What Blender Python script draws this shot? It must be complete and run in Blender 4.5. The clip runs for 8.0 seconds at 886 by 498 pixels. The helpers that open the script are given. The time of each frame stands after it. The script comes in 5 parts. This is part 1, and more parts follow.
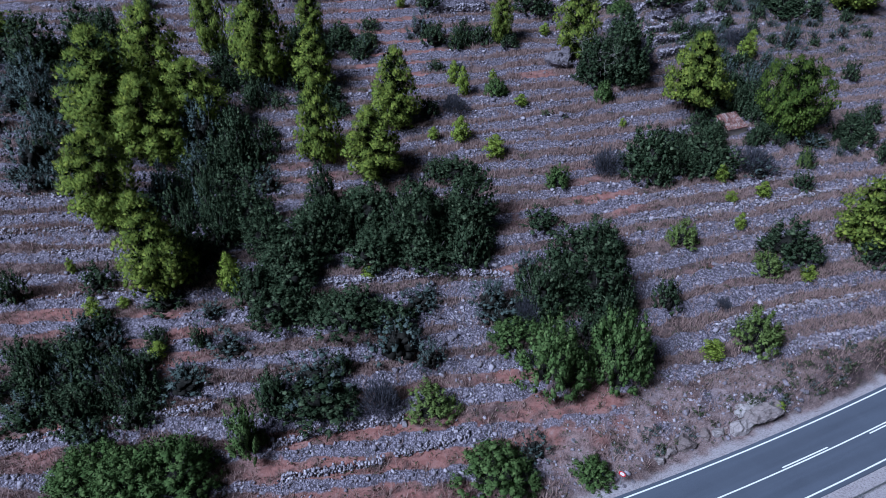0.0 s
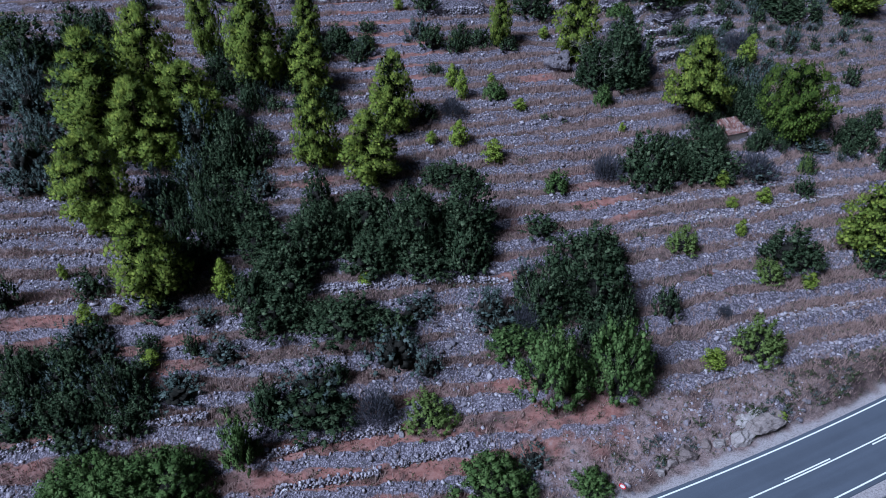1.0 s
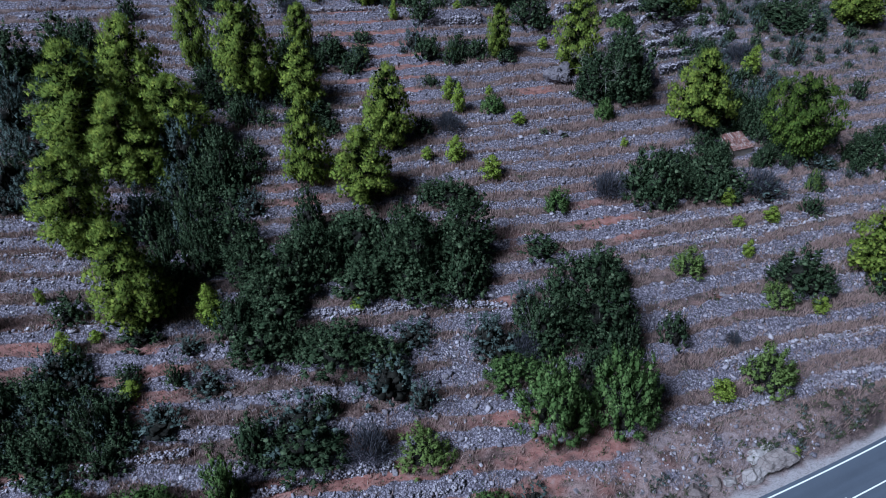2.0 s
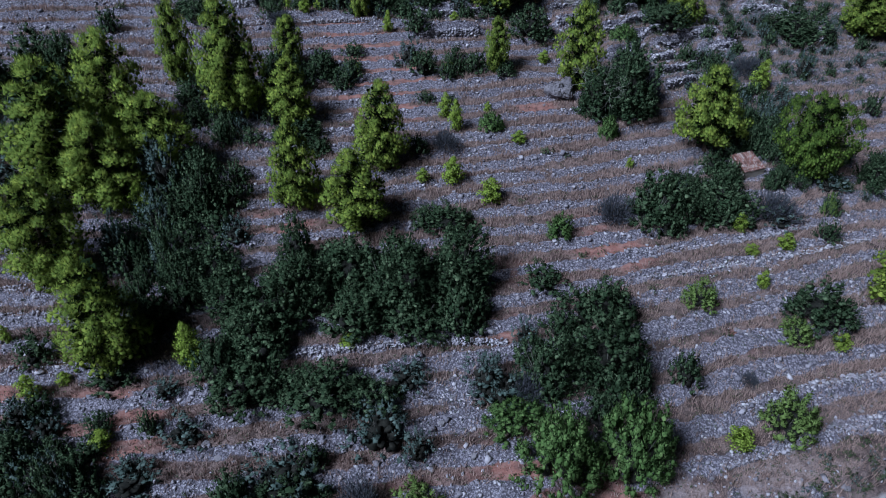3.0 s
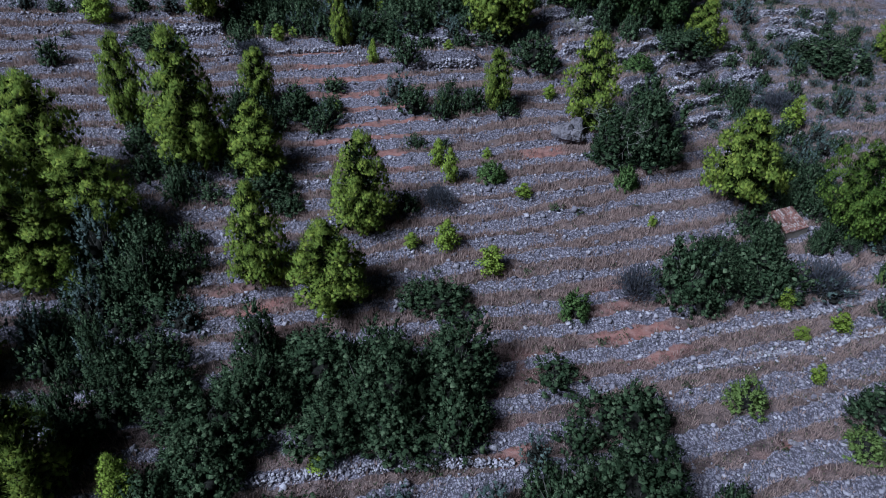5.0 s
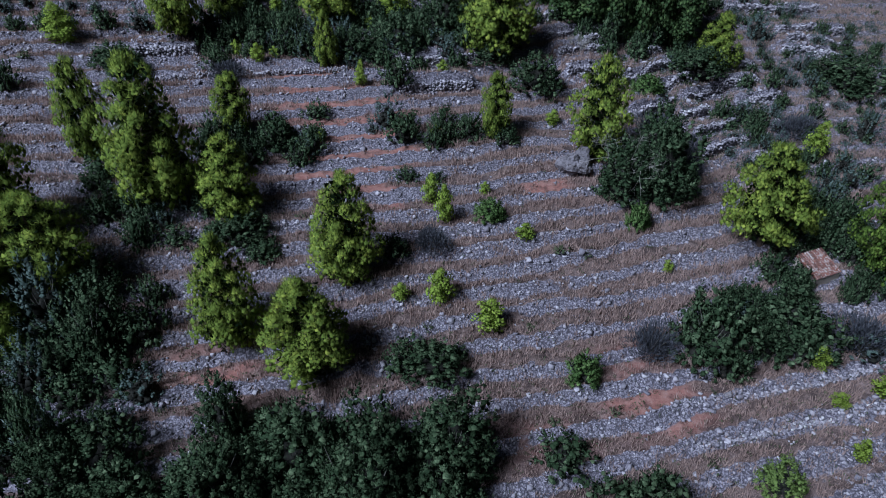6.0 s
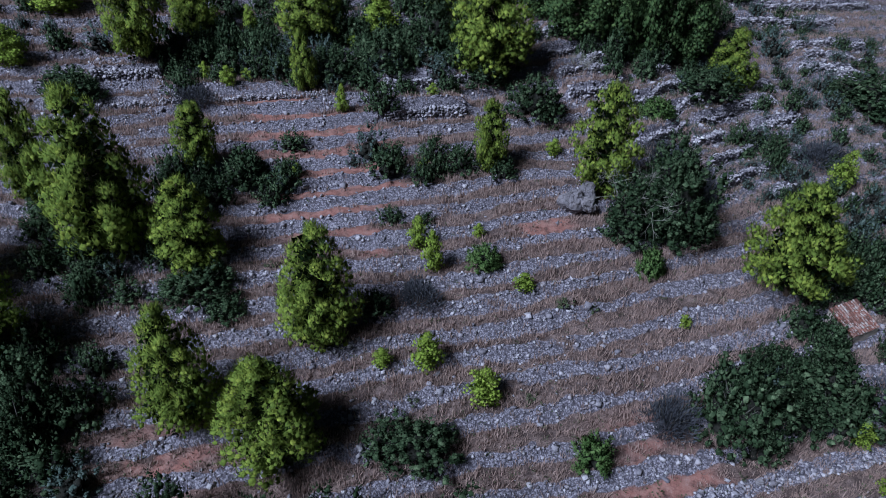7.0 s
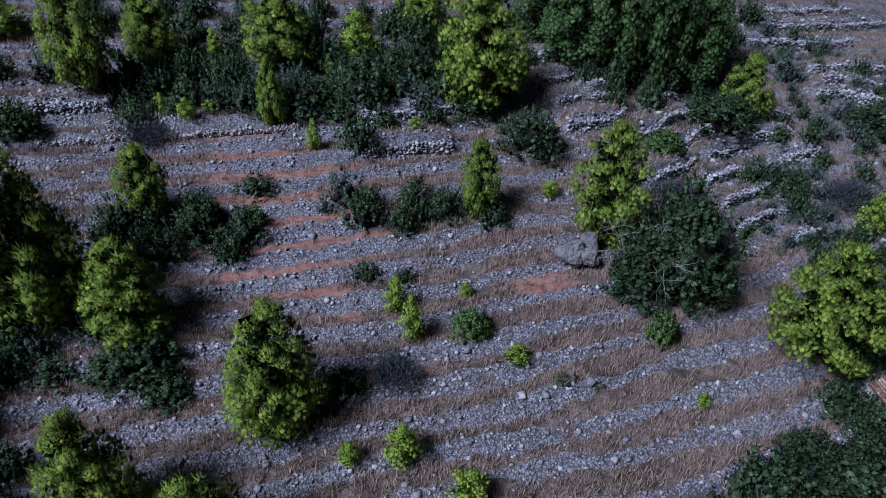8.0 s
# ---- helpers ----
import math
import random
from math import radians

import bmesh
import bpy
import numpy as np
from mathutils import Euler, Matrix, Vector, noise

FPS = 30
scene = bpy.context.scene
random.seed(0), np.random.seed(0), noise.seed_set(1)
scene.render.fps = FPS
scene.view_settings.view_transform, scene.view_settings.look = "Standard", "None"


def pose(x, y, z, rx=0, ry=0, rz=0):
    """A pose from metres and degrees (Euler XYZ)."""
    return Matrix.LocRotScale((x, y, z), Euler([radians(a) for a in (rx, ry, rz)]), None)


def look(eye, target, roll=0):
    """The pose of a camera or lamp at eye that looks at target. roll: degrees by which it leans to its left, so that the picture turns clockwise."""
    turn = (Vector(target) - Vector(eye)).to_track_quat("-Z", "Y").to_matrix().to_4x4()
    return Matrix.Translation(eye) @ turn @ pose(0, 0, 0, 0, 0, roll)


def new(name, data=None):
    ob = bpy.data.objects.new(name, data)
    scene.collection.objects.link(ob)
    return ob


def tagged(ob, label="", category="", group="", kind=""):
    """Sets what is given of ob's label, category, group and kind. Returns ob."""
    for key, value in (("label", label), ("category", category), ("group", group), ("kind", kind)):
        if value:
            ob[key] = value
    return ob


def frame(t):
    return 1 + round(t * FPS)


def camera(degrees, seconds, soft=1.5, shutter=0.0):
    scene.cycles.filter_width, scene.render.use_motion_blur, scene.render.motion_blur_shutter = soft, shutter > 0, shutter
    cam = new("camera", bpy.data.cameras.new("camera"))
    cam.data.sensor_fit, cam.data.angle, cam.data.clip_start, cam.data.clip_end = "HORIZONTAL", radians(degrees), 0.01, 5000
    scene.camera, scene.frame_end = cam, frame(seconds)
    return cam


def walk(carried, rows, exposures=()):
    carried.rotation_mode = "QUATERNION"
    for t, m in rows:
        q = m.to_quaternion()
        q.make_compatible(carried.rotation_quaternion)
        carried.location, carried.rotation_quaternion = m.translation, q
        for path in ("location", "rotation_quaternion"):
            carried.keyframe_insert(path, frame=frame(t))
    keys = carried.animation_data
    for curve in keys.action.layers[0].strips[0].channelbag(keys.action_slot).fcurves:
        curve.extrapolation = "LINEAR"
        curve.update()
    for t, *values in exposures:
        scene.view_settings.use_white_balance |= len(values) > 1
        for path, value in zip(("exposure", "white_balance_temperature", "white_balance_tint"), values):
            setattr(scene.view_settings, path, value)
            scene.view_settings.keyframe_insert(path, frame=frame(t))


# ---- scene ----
# Terraced Mediterranean hillside with pines, carobs and dry-stone banks, seen from a drone.
# z = 0 lies 4.9 m below the country road.

# ---- the camera and its flight ----
cam = camera(71.1, 8.0, soft=0.6)
PATH = [
    (0.0, (0.003, -0.681, 50.199), (0.004, 0.981, 49.087), -0.1),
    (0.5, (0.001, -0.600, 50.168), (0.005, 1.062, 49.054), 0.1),
    (1.0, (-0.030, 0.362, 50.244), (-0.021, 2.025, 49.134), 0.2),
    (1.5, (-0.032, 1.858, 50.319), (-0.017, 3.524, 49.213), 0.3),
    (3.0, (0.103, 8.973, 50.538), (0.134, 10.646, 49.444), 0.7),
    (3.5, (0.127, 11.865, 50.651), (0.163, 13.539, 49.558), 0.7),
    (4.0, (0.209, 15.222, 50.766), (0.250, 16.898, 49.675), 0.8),
    (4.5, (0.264, 18.645, 50.788), (0.310, 20.322, 49.699), 0.9),
    (6.0, (0.994, 30.475, 50.917), (1.053, 32.158, 49.838), 1.1),
    (6.5, (1.396, 34.474, 50.974), (1.460, 36.157, 49.897), 1.1),
    (7.0, (1.992, 38.851, 50.993), (2.060, 40.537, 49.918), 1.1),
    (7.5, (2.711, 43.005, 50.991), (2.782, 44.693, 49.920), 1.1),
    (8.0, (3.516, 47.460, 50.993), (3.594, 49.157, 49.936), 1.2),
]
EXPOSURES = [(0.0, 1.0, 4800, 10), (3.0, 1.0, 4880, 1), (8.0, 1.0, 4960, 2)]
walk(cam, [(t, look(eye, target, roll)) for t, eye, target, roll in PATH], EXPOSURES)

# ---- dusk sky and one broad, soft sun ----
SUN_ELEVATION, SUN_AZIMUTH = 47.0, 235.0  # degrees; azimuth clockwise from +y
world = bpy.data.worlds.new("world")
scene.world = world
world.use_nodes = True
sky = world.node_tree.nodes.new("ShaderNodeTexSky")
sky.sky_type, sky.sun_disc = "NISHITA", False
sky.sun_elevation, sky.sun_rotation = radians(SUN_ELEVATION), radians(SUN_AZIMUTH)
sky.air_density, sky.dust_density, sky.ozone_density = 1.0, 2.0, 1.5
background = world.node_tree.nodes["Background"]
background.inputs["Strength"].default_value = 0.002
world.node_tree.links.new(sky.outputs[0], background.inputs["Color"])

sun = new("sun", bpy.data.lights.new("sun", "SUN"))
sun.data.energy, sun.data.angle, sun.data.color = 2.6, radians(18), (1.0, 0.97, 0.955)
az, el = radians(SUN_AZIMUTH), radians(SUN_ELEVATION)
toward_sun = Vector((math.sin(az) * math.cos(el), math.cos(az) * math.cos(el), math.sin(el)))
sun.matrix_world = look(toward_sun * 200, (0, 0, 0))


# ---- materials ----
def shader(name, roughness=0.8):
    """A material with its node tree, a function that adds nodes, and one that links."""
    m = bpy.data.materials.new(name)
    m.use_nodes = True
    tree = m.node_tree
    bsdf = tree.nodes["Principled BSDF"]
    bsdf.inputs["Roughness"].default_value = roughness
    bsdf.inputs["Specular IOR Level"].default_value = 0.25
    return m, tree, bsdf


def node(tree, kind, **inputs):
    n = tree.nodes.new(kind)
    for key, value in inputs.items():
        n.inputs[key.replace("_", " ")].default_value = value
    return n


def ramp(tree, source, stops):
    r = tree.nodes.new("ShaderNodeValToRGB")
    while len(r.color_ramp.elements) < len(stops):
        r.color_ramp.elements.new(0.5)
    for e, (at, colour) in zip(r.color_ramp.elements, stops):
        e.position, e.color = at, (*colour, 1)
    tree.links.new(source, r.inputs[0])
    return r.outputs[0]


def blend(tree, factor, a, b, mode="MIX"):
    m = tree.nodes.new("ShaderNodeMix")
    m.data_type, m.blend_type = "RGBA", mode
    for socket, value in ((m.inputs[0], factor), (m.inputs[6], a), (m.inputs[7], b)):
        if isinstance(value, bpy.types.NodeSocket):
            tree.links.new(value, socket)
        elif isinstance(value, (int, float)):
            socket.default_value = value
        else:
            socket.default_value = (*value, 1)
    return m.outputs[2]


def arith(tree, op, a, b=0.0, c=0.0):
    m = tree.nodes.new("ShaderNodeMath")
    m.operation, m.use_clamp = op, False
    for socket, value in zip(m.inputs, (a, b, c)):
        if isinstance(value, bpy.types.NodeSocket):
            tree.links.new(value, socket)
        else:
            socket.default_value = value
    return m.outputs[0]


def noise_of(tree, scale, detail=4.0, rough=0.6, where=None):
    n = node(tree, "ShaderNodeTexNoise", Scale=scale, Detail=detail, Roughness=rough)
    if where is None:
        where = tree.nodes.new("ShaderNodeTexCoord").outputs["Object"]
    tree.links.new(where, n.inputs["Vector"])
    return n.outputs["Fac"]


def relief(tree, bsdf, height, strength=0.6, distance=0.05):
    b = node(tree, "ShaderNodeBump", Strength=strength, Distance=distance)
    tree.links.new(height, b.inputs["Height"])
    tree.links.new(b.outputs[0], bsdf.inputs["Normal"])


def foliage(name, dark, mid, light, through_leaf=0.35, roughness=0.7, grain=0.18):
    """Leaves: colour varies leaf by leaf and plant by plant; some light passes through."""
    m, tree, bsdf = shader(name, roughness)
    bsdf.inputs["Specular IOR Level"].default_value = 0.03
    leaf = tree.nodes.new("ShaderNodeNewGeometry").outputs["Random Per Island"]
    plant = tree.nodes.new("ShaderNodeObjectInfo").outputs["Random"]
    patch = noise_of(tree, 1.3, 2.0)
    mixed = arith(tree, "MULTIPLY_ADD", leaf, grain, arith(tree, "MULTIPLY_ADD", patch, 0.9, 0.05 - 0.5 * grain))
    speck = noise_of(tree, 9.0, 3.0, 0.7)
    mixed = arith(tree, "ADD", mixed, arith(tree, "MULTIPLY_ADD", speck, 0.6, -0.3))
    colour = ramp(tree, mixed, [(0.1, dark), (0.5, mid), (0.9, light)])
    relief(tree, bsdf, speck, 0.4, 0.05)
    colour = blend(tree, arith(tree, "MULTIPLY", plant, 0.22), colour, dark)
    tree.links.new(colour, bsdf.inputs["Base Color"])
    trans = tree.nodes.new("ShaderNodeBsdfTranslucent")
    tree.links.new(colour, trans.inputs["Color"])
    mix = tree.nodes.new("ShaderNodeMixShader")
    mix.inputs[0].default_value = through_leaf
    tree.links.new(bsdf.outputs[0], mix.inputs[1])
    tree.links.new(trans.outputs[0], mix.inputs[2])
    tree.links.new(mix.outputs[0], tree.nodes["Material Output"].inputs["Surface"])
    return m


def bark(name, dark, light):
    m, tree, bsdf = shader(name, 0.9)
    n = noise_of(tree, 6.0, 5.0)
    tree.links.new(ramp(tree, n, [(0.3, dark), (0.7, light)]), bsdf.inputs["Base Color"])
    relief(tree, bsdf, n, 0.8, 0.03)
    return m


def rock(name, stops, scale=3.0, apart=0.1, cracks=0.0):
    """Weathered limestone, varied stone by stone."""
    m, tree, bsdf = shader(name, 0.9)
    each = tree.nodes.new("ShaderNodeNewGeometry").outputs["Random Per Island"]
    thing = tree.nodes.new("ShaderNodeObjectInfo").outputs["Random"]
    fine = noise_of(tree, scale * 4, 5.0)
    tone = arith(tree, "MULTIPLY_ADD", each, 0.6, arith(tree, "MULTIPLY_ADD", fine, 0.5, arith(tree, "MULTIPLY", thing, apart)))
    colour = ramp(tree, tone, stops)
    stain = ramp(tree, noise_of(tree, scale * 0.5, 3.0), [(0.55, (0, 0, 0)), (0.7, (1, 1, 1))])
    colour = blend(tree, arith(tree, "MULTIPLY", stain, 0.35), colour, (0.14, 0.11, 0.10))
    tree.links.new(colour, bsdf.inputs["Base Color"])
    if cracks:
        cell = node(tree, "ShaderNodeTexVoronoi", Scale=cracks, Randomness=1.0)
        cell.feature = "DISTANCE_TO_EDGE"
        bent = blend(tree, 0.5, tree.nodes.new("ShaderNodeTexCoord").outputs["Object"], node(tree, "ShaderNodeTexNoise", Scale=1.5, Detail=4.0).outputs["Color"], "ADD")
        tree.links.new(bent, cell.inputs["Vector"])
        seam = ramp(tree, cell.outputs["Distance"], [(0.0, (0.45, 0.42, 0.40)), (0.03, (1, 1, 1))])
        tree.links.new(blend(tree, 1.0, colour, seam, "MULTIPLY"), bsdf.inputs["Base Color"])
        fine = arith(tree, "ADD", fine, arith(tree, "MINIMUM", arith(tree, "MULTIPLY", cell.outputs["Distance"], 8.0), 0.35))
    relief(tree, bsdf, fine, 0.9, 0.10)
    return m


PINE_LEAF = foliage("pine_needles", (0.046, 0.070, 0.016), (0.170, 0.218, 0.040), (0.47, 0.490, 0.080), 0.2)
OLD_PINE_LEAF = foliage("old_pine_needles", (0.010, 0.019, 0.009), (0.050, 0.078, 0.030), (0.165, 0.215, 0.070), 0.04)
# a darker copy of the pine needles: crown shade put into the colour
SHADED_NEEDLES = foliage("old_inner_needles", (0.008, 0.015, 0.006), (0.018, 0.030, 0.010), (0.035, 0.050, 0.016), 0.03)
YOUNG_LEAF = foliage("young_pine_needles", (0.11, 0.165, 0.024), (0.245, 0.310, 0.050), (0.42, 0.475, 0.09), 0.2)
MASTIC_LEAF = foliage("mastic_leaves", (0.007, 0.012, 0.006), (0.034, 0.052, 0.026), (0.150, 0.184, 0.105), 0.03, 0.6, 0.35)
CAROB_LEAF = foliage("carob_leaves", (0.018, 0.034, 0.010), (0.082, 0.128, 0.040), (0.235, 0.300, 0.110), 0.05, 0.5)
ALMOND_LEAF = foliage("almond_leaves", (0.095, 0.135, 0.040), (0.170, 0.225, 0.065), (0.27, 0.33, 0.11), 0.25)
GREY_LEAF = foliage("grey_shrub_leaves", (0.022, 0.032, 0.030), (0.080, 0.104, 0.094), (0.195, 0.225, 0.205), 0.06)
PARASOL_LEAF = foliage("umbrella_pine_needles", (0.016, 0.030, 0.008), (0.080, 0.118, 0.022), (0.23, 0.285, 0.048), 0.05)
DRY_TWIG = foliage("dry_twigs", (0.028, 0.028, 0.036), (0.072, 0.072, 0.088), (0.15, 0.148, 0.165), 0.1)
SCRUB_LEAF = foliage("scrub_leaves", (0.035, 0.050, 0.028), (0.075, 0.090, 0.048), (0.13, 0.140, 0.075), 0.1)
STRAW = foliage("dry_grass", (0.200, 0.136, 0.120), (0.350, 0.246, 0.220), (0.500, 0.370, 0.328), 0.2, 0.8, 0.2)
PINE_BARK = bark("pine_bark", (0.05, 0.035, 0.028), (0.16, 0.11, 0.085))
# near-black, so that shade is painted into the gaps of a bush
SHADE_CORE = bark("matted_dead_twigs", (0.006, 0.006, 0.005), (0.020, 0.018, 0.014))
BUSH_BARK = bark("bush_bark", (0.05, 0.045, 0.04), (0.17, 0.155, 0.14))
DEAD_WOOD = bark("dead_wood", (0.16, 0.145, 0.13), (0.34, 0.315, 0.29))
STONE = rock("limestone_rubble", [(0.15, (0.125, 0.111, 0.139)), (0.45, (0.245, 0.219, 0.256)), (0.75, (0.420, 0.376, 0.425)), (0.90, (0.513, 0.467, 0.513)), (0.96, (0.730, 0.695, 0.695))])
OUTCROP = rock("cream_rock", [(0.25, (0.100, 0.080, 0.078)), (0.5, (0.215, 0.170, 0.162)), (0.7, (0.320, 0.280, 0.275)), (0.95, (0.46, 0.42, 0.415))], 1.8, 0.1, 1.3)
BOULDER = rock("limestone_boulder", [(0.3, (0.12, 0.105, 0.122)), (0.6, (0.20, 0.175, 0.198)), (1.0, (0.31, 0.28, 0.295))], 2.5, 0.1, 1.2)


def ground_material():
    """Earth, dry litter, red clay where the mesh says so, and small stones on the banks."""
    m, tree, bsdf = shader("terrace_earth", 0.95)
    where = tree.nodes.new("ShaderNodeTexCoord").outputs["Object"]
    layer = {}
    for key in ("bank", "clay", "verge", "scree", "dust"):
        a = tree.nodes.new("ShaderNodeAttribute")
        a.attribute_name = key
        layer[key] = a.outputs["Fac"]
    broad, fine, grit = noise_of(tree, 0.18, 4, 0.6, where), noise_of(tree, 1.6, 5, 0.65, where), noise_of(tree, 9.0, 4, 0.7, where)
    earth = ramp(tree, arith(tree, "MULTIPLY_ADD", grit, 0.7, arith(tree, "MULTIPLY_ADD", fine, 0.6, -0.15)), [(0.35, (0.047, 0.032, 0.032)), (0.5, (0.143, 0.099, 0.094)), (0.65, (0.280, 0.206, 0.199))])
    litter = ramp(tree, grit, [(0.38, (0.062, 0.041, 0.038)), (0.62, (0.230, 0.161, 0.146))])
    colour = blend(tree, ramp(tree, broad, [(0.42, (0, 0, 0)), (0.58, (1, 1, 1))]), earth, litter)
    clay = ramp(tree, arith(tree, "MULTIPLY_ADD", grit, 0.4, arith(tree, "MULTIPLY_ADD", fine, 0.7, -0.05)), [(0.3, (0.105, 0.052, 0.046)), (0.48, (0.250, 0.112, 0.094)), (0.6, (0.290, 0.160, 0.140)), (0.72, (0.31, 0.22, 0.21))])
    patchy = arith(tree, "MULTIPLY", layer["clay"], ramp(tree, noise_of(tree, 0.8, 4, 0.6, where), [(0.3, (0.25, 0.25, 0.25)), (0.5, (1, 1, 1))]))
    dark_soil = ramp(tree, noise_of(tree, 0.55, 5, 0.7, where), [(0.40, (0.42, 0.41, 0.42)), (0.56, (1, 1, 1))])
    colour = blend(tree, 1.0, colour, dark_soil, "MULTIPLY")
    colour = blend(tree, patchy, colour, clay)
    cells = node(tree, "ShaderNodeTexVoronoi", Scale=4.6, Randomness=1.0)
    small = node(tree, "ShaderNodeTexVoronoi", Scale=8.5, Randomness=1.0)
    warp = node(tree, "ShaderNodeTexNoise", Scale=3.0, Detail=2.0)
    tree.links.new(where, warp.inputs["Vector"])
    bent = blend(tree, 0.06, where, warp.outputs["Color"], "ADD")
    for v in (cells, small):
        tree.links.new(bent, v.inputs["Vector"])
    tone = tree.nodes.new("ShaderNodeSeparateColor")
    tree.links.new(blend(tree, 0.5, cells.outputs["Color"], small.outputs["Color"]), tone.inputs[0])
    pebble = ramp(tree, arith(tree, "MULTIPLY_ADD", grit, 0.5, arith(tree, "MULTIPLY", tone.outputs[0], 0.6)),
                  [(0.25, (0.144, 0.130, 0.163)), (0.55, (0.264, 0.234, 0.288)), (0.85, (0.384, 0.342, 0.405))])
    near_joint = arith(tree, "MAXIMUM", cells.outputs["Distance"], small.outputs["Distance"])
    joint = ramp(tree, near_joint, [(0.44, (1, 1, 1)), (0.70, (0.3, 0.29, 0.3))])
    pebble = blend(tree, 1.0, pebble, joint, "MULTIPLY")
    stony = ramp(tree, arith(tree, "ADD", layer["bank"], arith(tree, "MULTIPLY_ADD", fine, 0.7, -0.35)), [(0.4, (0, 0, 0)), (0.6, (1, 1, 1))])
    colour = blend(tree, stony, colour, pebble)
    dust = ramp(tree, arith(tree, "MULTIPLY_ADD", grit, 0.6, arith(tree, "MULTIPLY_ADD", fine, 0.6, -0.1)), [(0.36, (0.085, 0.064, 0.064)), (0.5, (0.235, 0.172, 0.168)), (0.66, (0.390, 0.305, 0.298))])
    colour = blend(tree, arith(tree, "MULTIPLY", layer["dust"], 0.75), colour, dust)
    gravel = ramp(tree, grit, [(0.36, (0.19, 0.165, 0.17)), (0.46, (0.33, 0.295, 0.31)), (0.7, (0.45, 0.415, 0.43))])
    colour = blend(tree, layer["verge"], colour, gravel)
    tree.links.new(colour, bsdf.inputs["Base Color"])
    bump = arith(tree, "ADD", arith(tree, "MULTIPLY", arith(tree, "SUBTRACT", 1.0, near_joint), layer["bank"]), arith(tree, "MULTIPLY", grit, 0.6))
    relief(tree, bsdf, bump, 0.9, 0.14)
    return m


def asphalt_material():
    m, tree, bsdf = shader("asphalt", 0.8)
    grit, wear = noise_of(tree, 30.0, 4), noise_of(tree, 0.35, 4)
    colour = ramp(tree, grit, [(0.3, (0.060, 0.069, 0.094)), (0.7, (0.098, 0.112, 0.148))])
    along = tree.nodes.new("ShaderNodeMapping")
    along.vector_type = "TEXTURE"
    along.inputs["Rotation"].default_value = (0, 0, radians(23))
    along.inputs["Scale"].default_value = (30, 1.1, 1)
    tree.links.new(tree.nodes.new("ShaderNodeTexCoord").outputs["Object"], along.inputs[0])
    track = ramp(tree, noise_of(tree, 1.0, 3, 0.6, along.outputs[0]), [(0.35, (0.80, 0.80, 0.80)), (0.65, (1.08, 1.08, 1.08))])
    colour = blend(tree, 1.0, colour, track, "MULTIPLY")
    colour = blend(tree, arith(tree, "MULTIPLY", wear, 0.5), colour, (0.115, 0.130, 0.168))
    tree.links.new(colour, bsdf.inputs["Base Color"])
    relief(tree, bsdf, grit, 0.3, 0.01)
    return m


def painted(name, colour, roughness=0.6, wear=0.2, metal=0.0):
    m, tree, bsdf = shader(name, roughness)
    n = noise_of(tree, 5.0, 5)
    worn = tuple(c * 0.65 for c in colour)
    tree.links.new(blend(tree, arith(tree, "MULTIPLY", ramp(tree, n, [(0.45, (0, 0, 0)), (0.7, (1, 1, 1))]), wear), colour, worn), bsdf.inputs["Base Color"])
    bsdf.inputs["Metallic"].default_value = metal
    return m


GROUND, ASPHALT = ground_material(), asphalt_material()
LINE_PAINT = painted("road_paint", (0.80, 0.80, 0.78), 0.6, 0.35)
STEEL = painted("galvanised_steel", (0.36, 0.37, 0.38), 0.45, 0.3, 0.7)
SIGN_WHITE, SIGN_RED = painted("sign_white", (0.75, 0.75, 0.75)), painted("sign_red", (0.55, 0.03, 0.03))
def tile_material():
    """Old clay tiles: red to brown from tile to tile, crusted with pale lichen."""
    m, tree, bsdf = shader("roof_clay", 0.9)
    tile = tree.nodes.new("ShaderNodeObjectInfo").outputs["Random"]
    fired = ramp(tree, tile, [(0.0, (0.085, 0.045, 0.040)), (0.35, (0.20, 0.085, 0.068)), (0.7, (0.23, 0.115, 0.098)), (1.0, (0.30, 0.225, 0.21))])
    crust = noise_of(tree, 5.0, 4.0, 0.7, tree.nodes.new("ShaderNodeNewGeometry").outputs["Position"])
    grown = arith(tree, "MULTIPLY_ADD", tile, 0.12, crust)
    colour = blend(tree, ramp(tree, grown, [(0.55, (0, 0, 0)), (0.68, (0.85, 0.85, 0.85))]), fired, (0.42, 0.39, 0.385))
    tree.links.new(colour, bsdf.inputs["Base Color"])
    relief(tree, bsdf, crust, 0.6, 0.03)
    return m


TILE_CLAY = tile_material()
TILE_BED = rock("roof_bed", [(0.2, (0.05, 0.028, 0.024)), (0.6, (0.15, 0.06, 0.045)), (1.0, (0.24, 0.12, 0.09))], 1.5)
HUT_WALL = rock("hut_masonry", [(0.2, (0.24, 0.20, 0.175)), (0.55, (0.40, 0.345, 0.31)), (0.9, (0.55, 0.50, 0.46))], 1.2)


# ---- the shape of the land ----
def smooth(a, b, v):
    k = np.clip((v - a) / (b - a), 0, 1)
    return k * k * (3 - 2 * k)


def lattice(x, y, seed):
    """Smooth value noise in 0..1, one unit a cell."""
    ix, iy = np.floor(x), np.floor(y)
    fx, fy = x - ix, y - iy
    fx, fy = fx * fx * (3 - 2 * fx), fy * fy * (3 - 2 * fy)

    def corner(i, j):
        s = np.sin((ix + i) * 127.1 + (iy + j) * 311.7 + seed * 74.7) * 43758.5453
        return s - np.floor(s)
    return (corner(0, 0) * (1 - fx) + corner(1, 0) * fx) * (1 - fy) + (corner(0, 1) * (1 - fx) + corner(1, 1) * fx) * fy


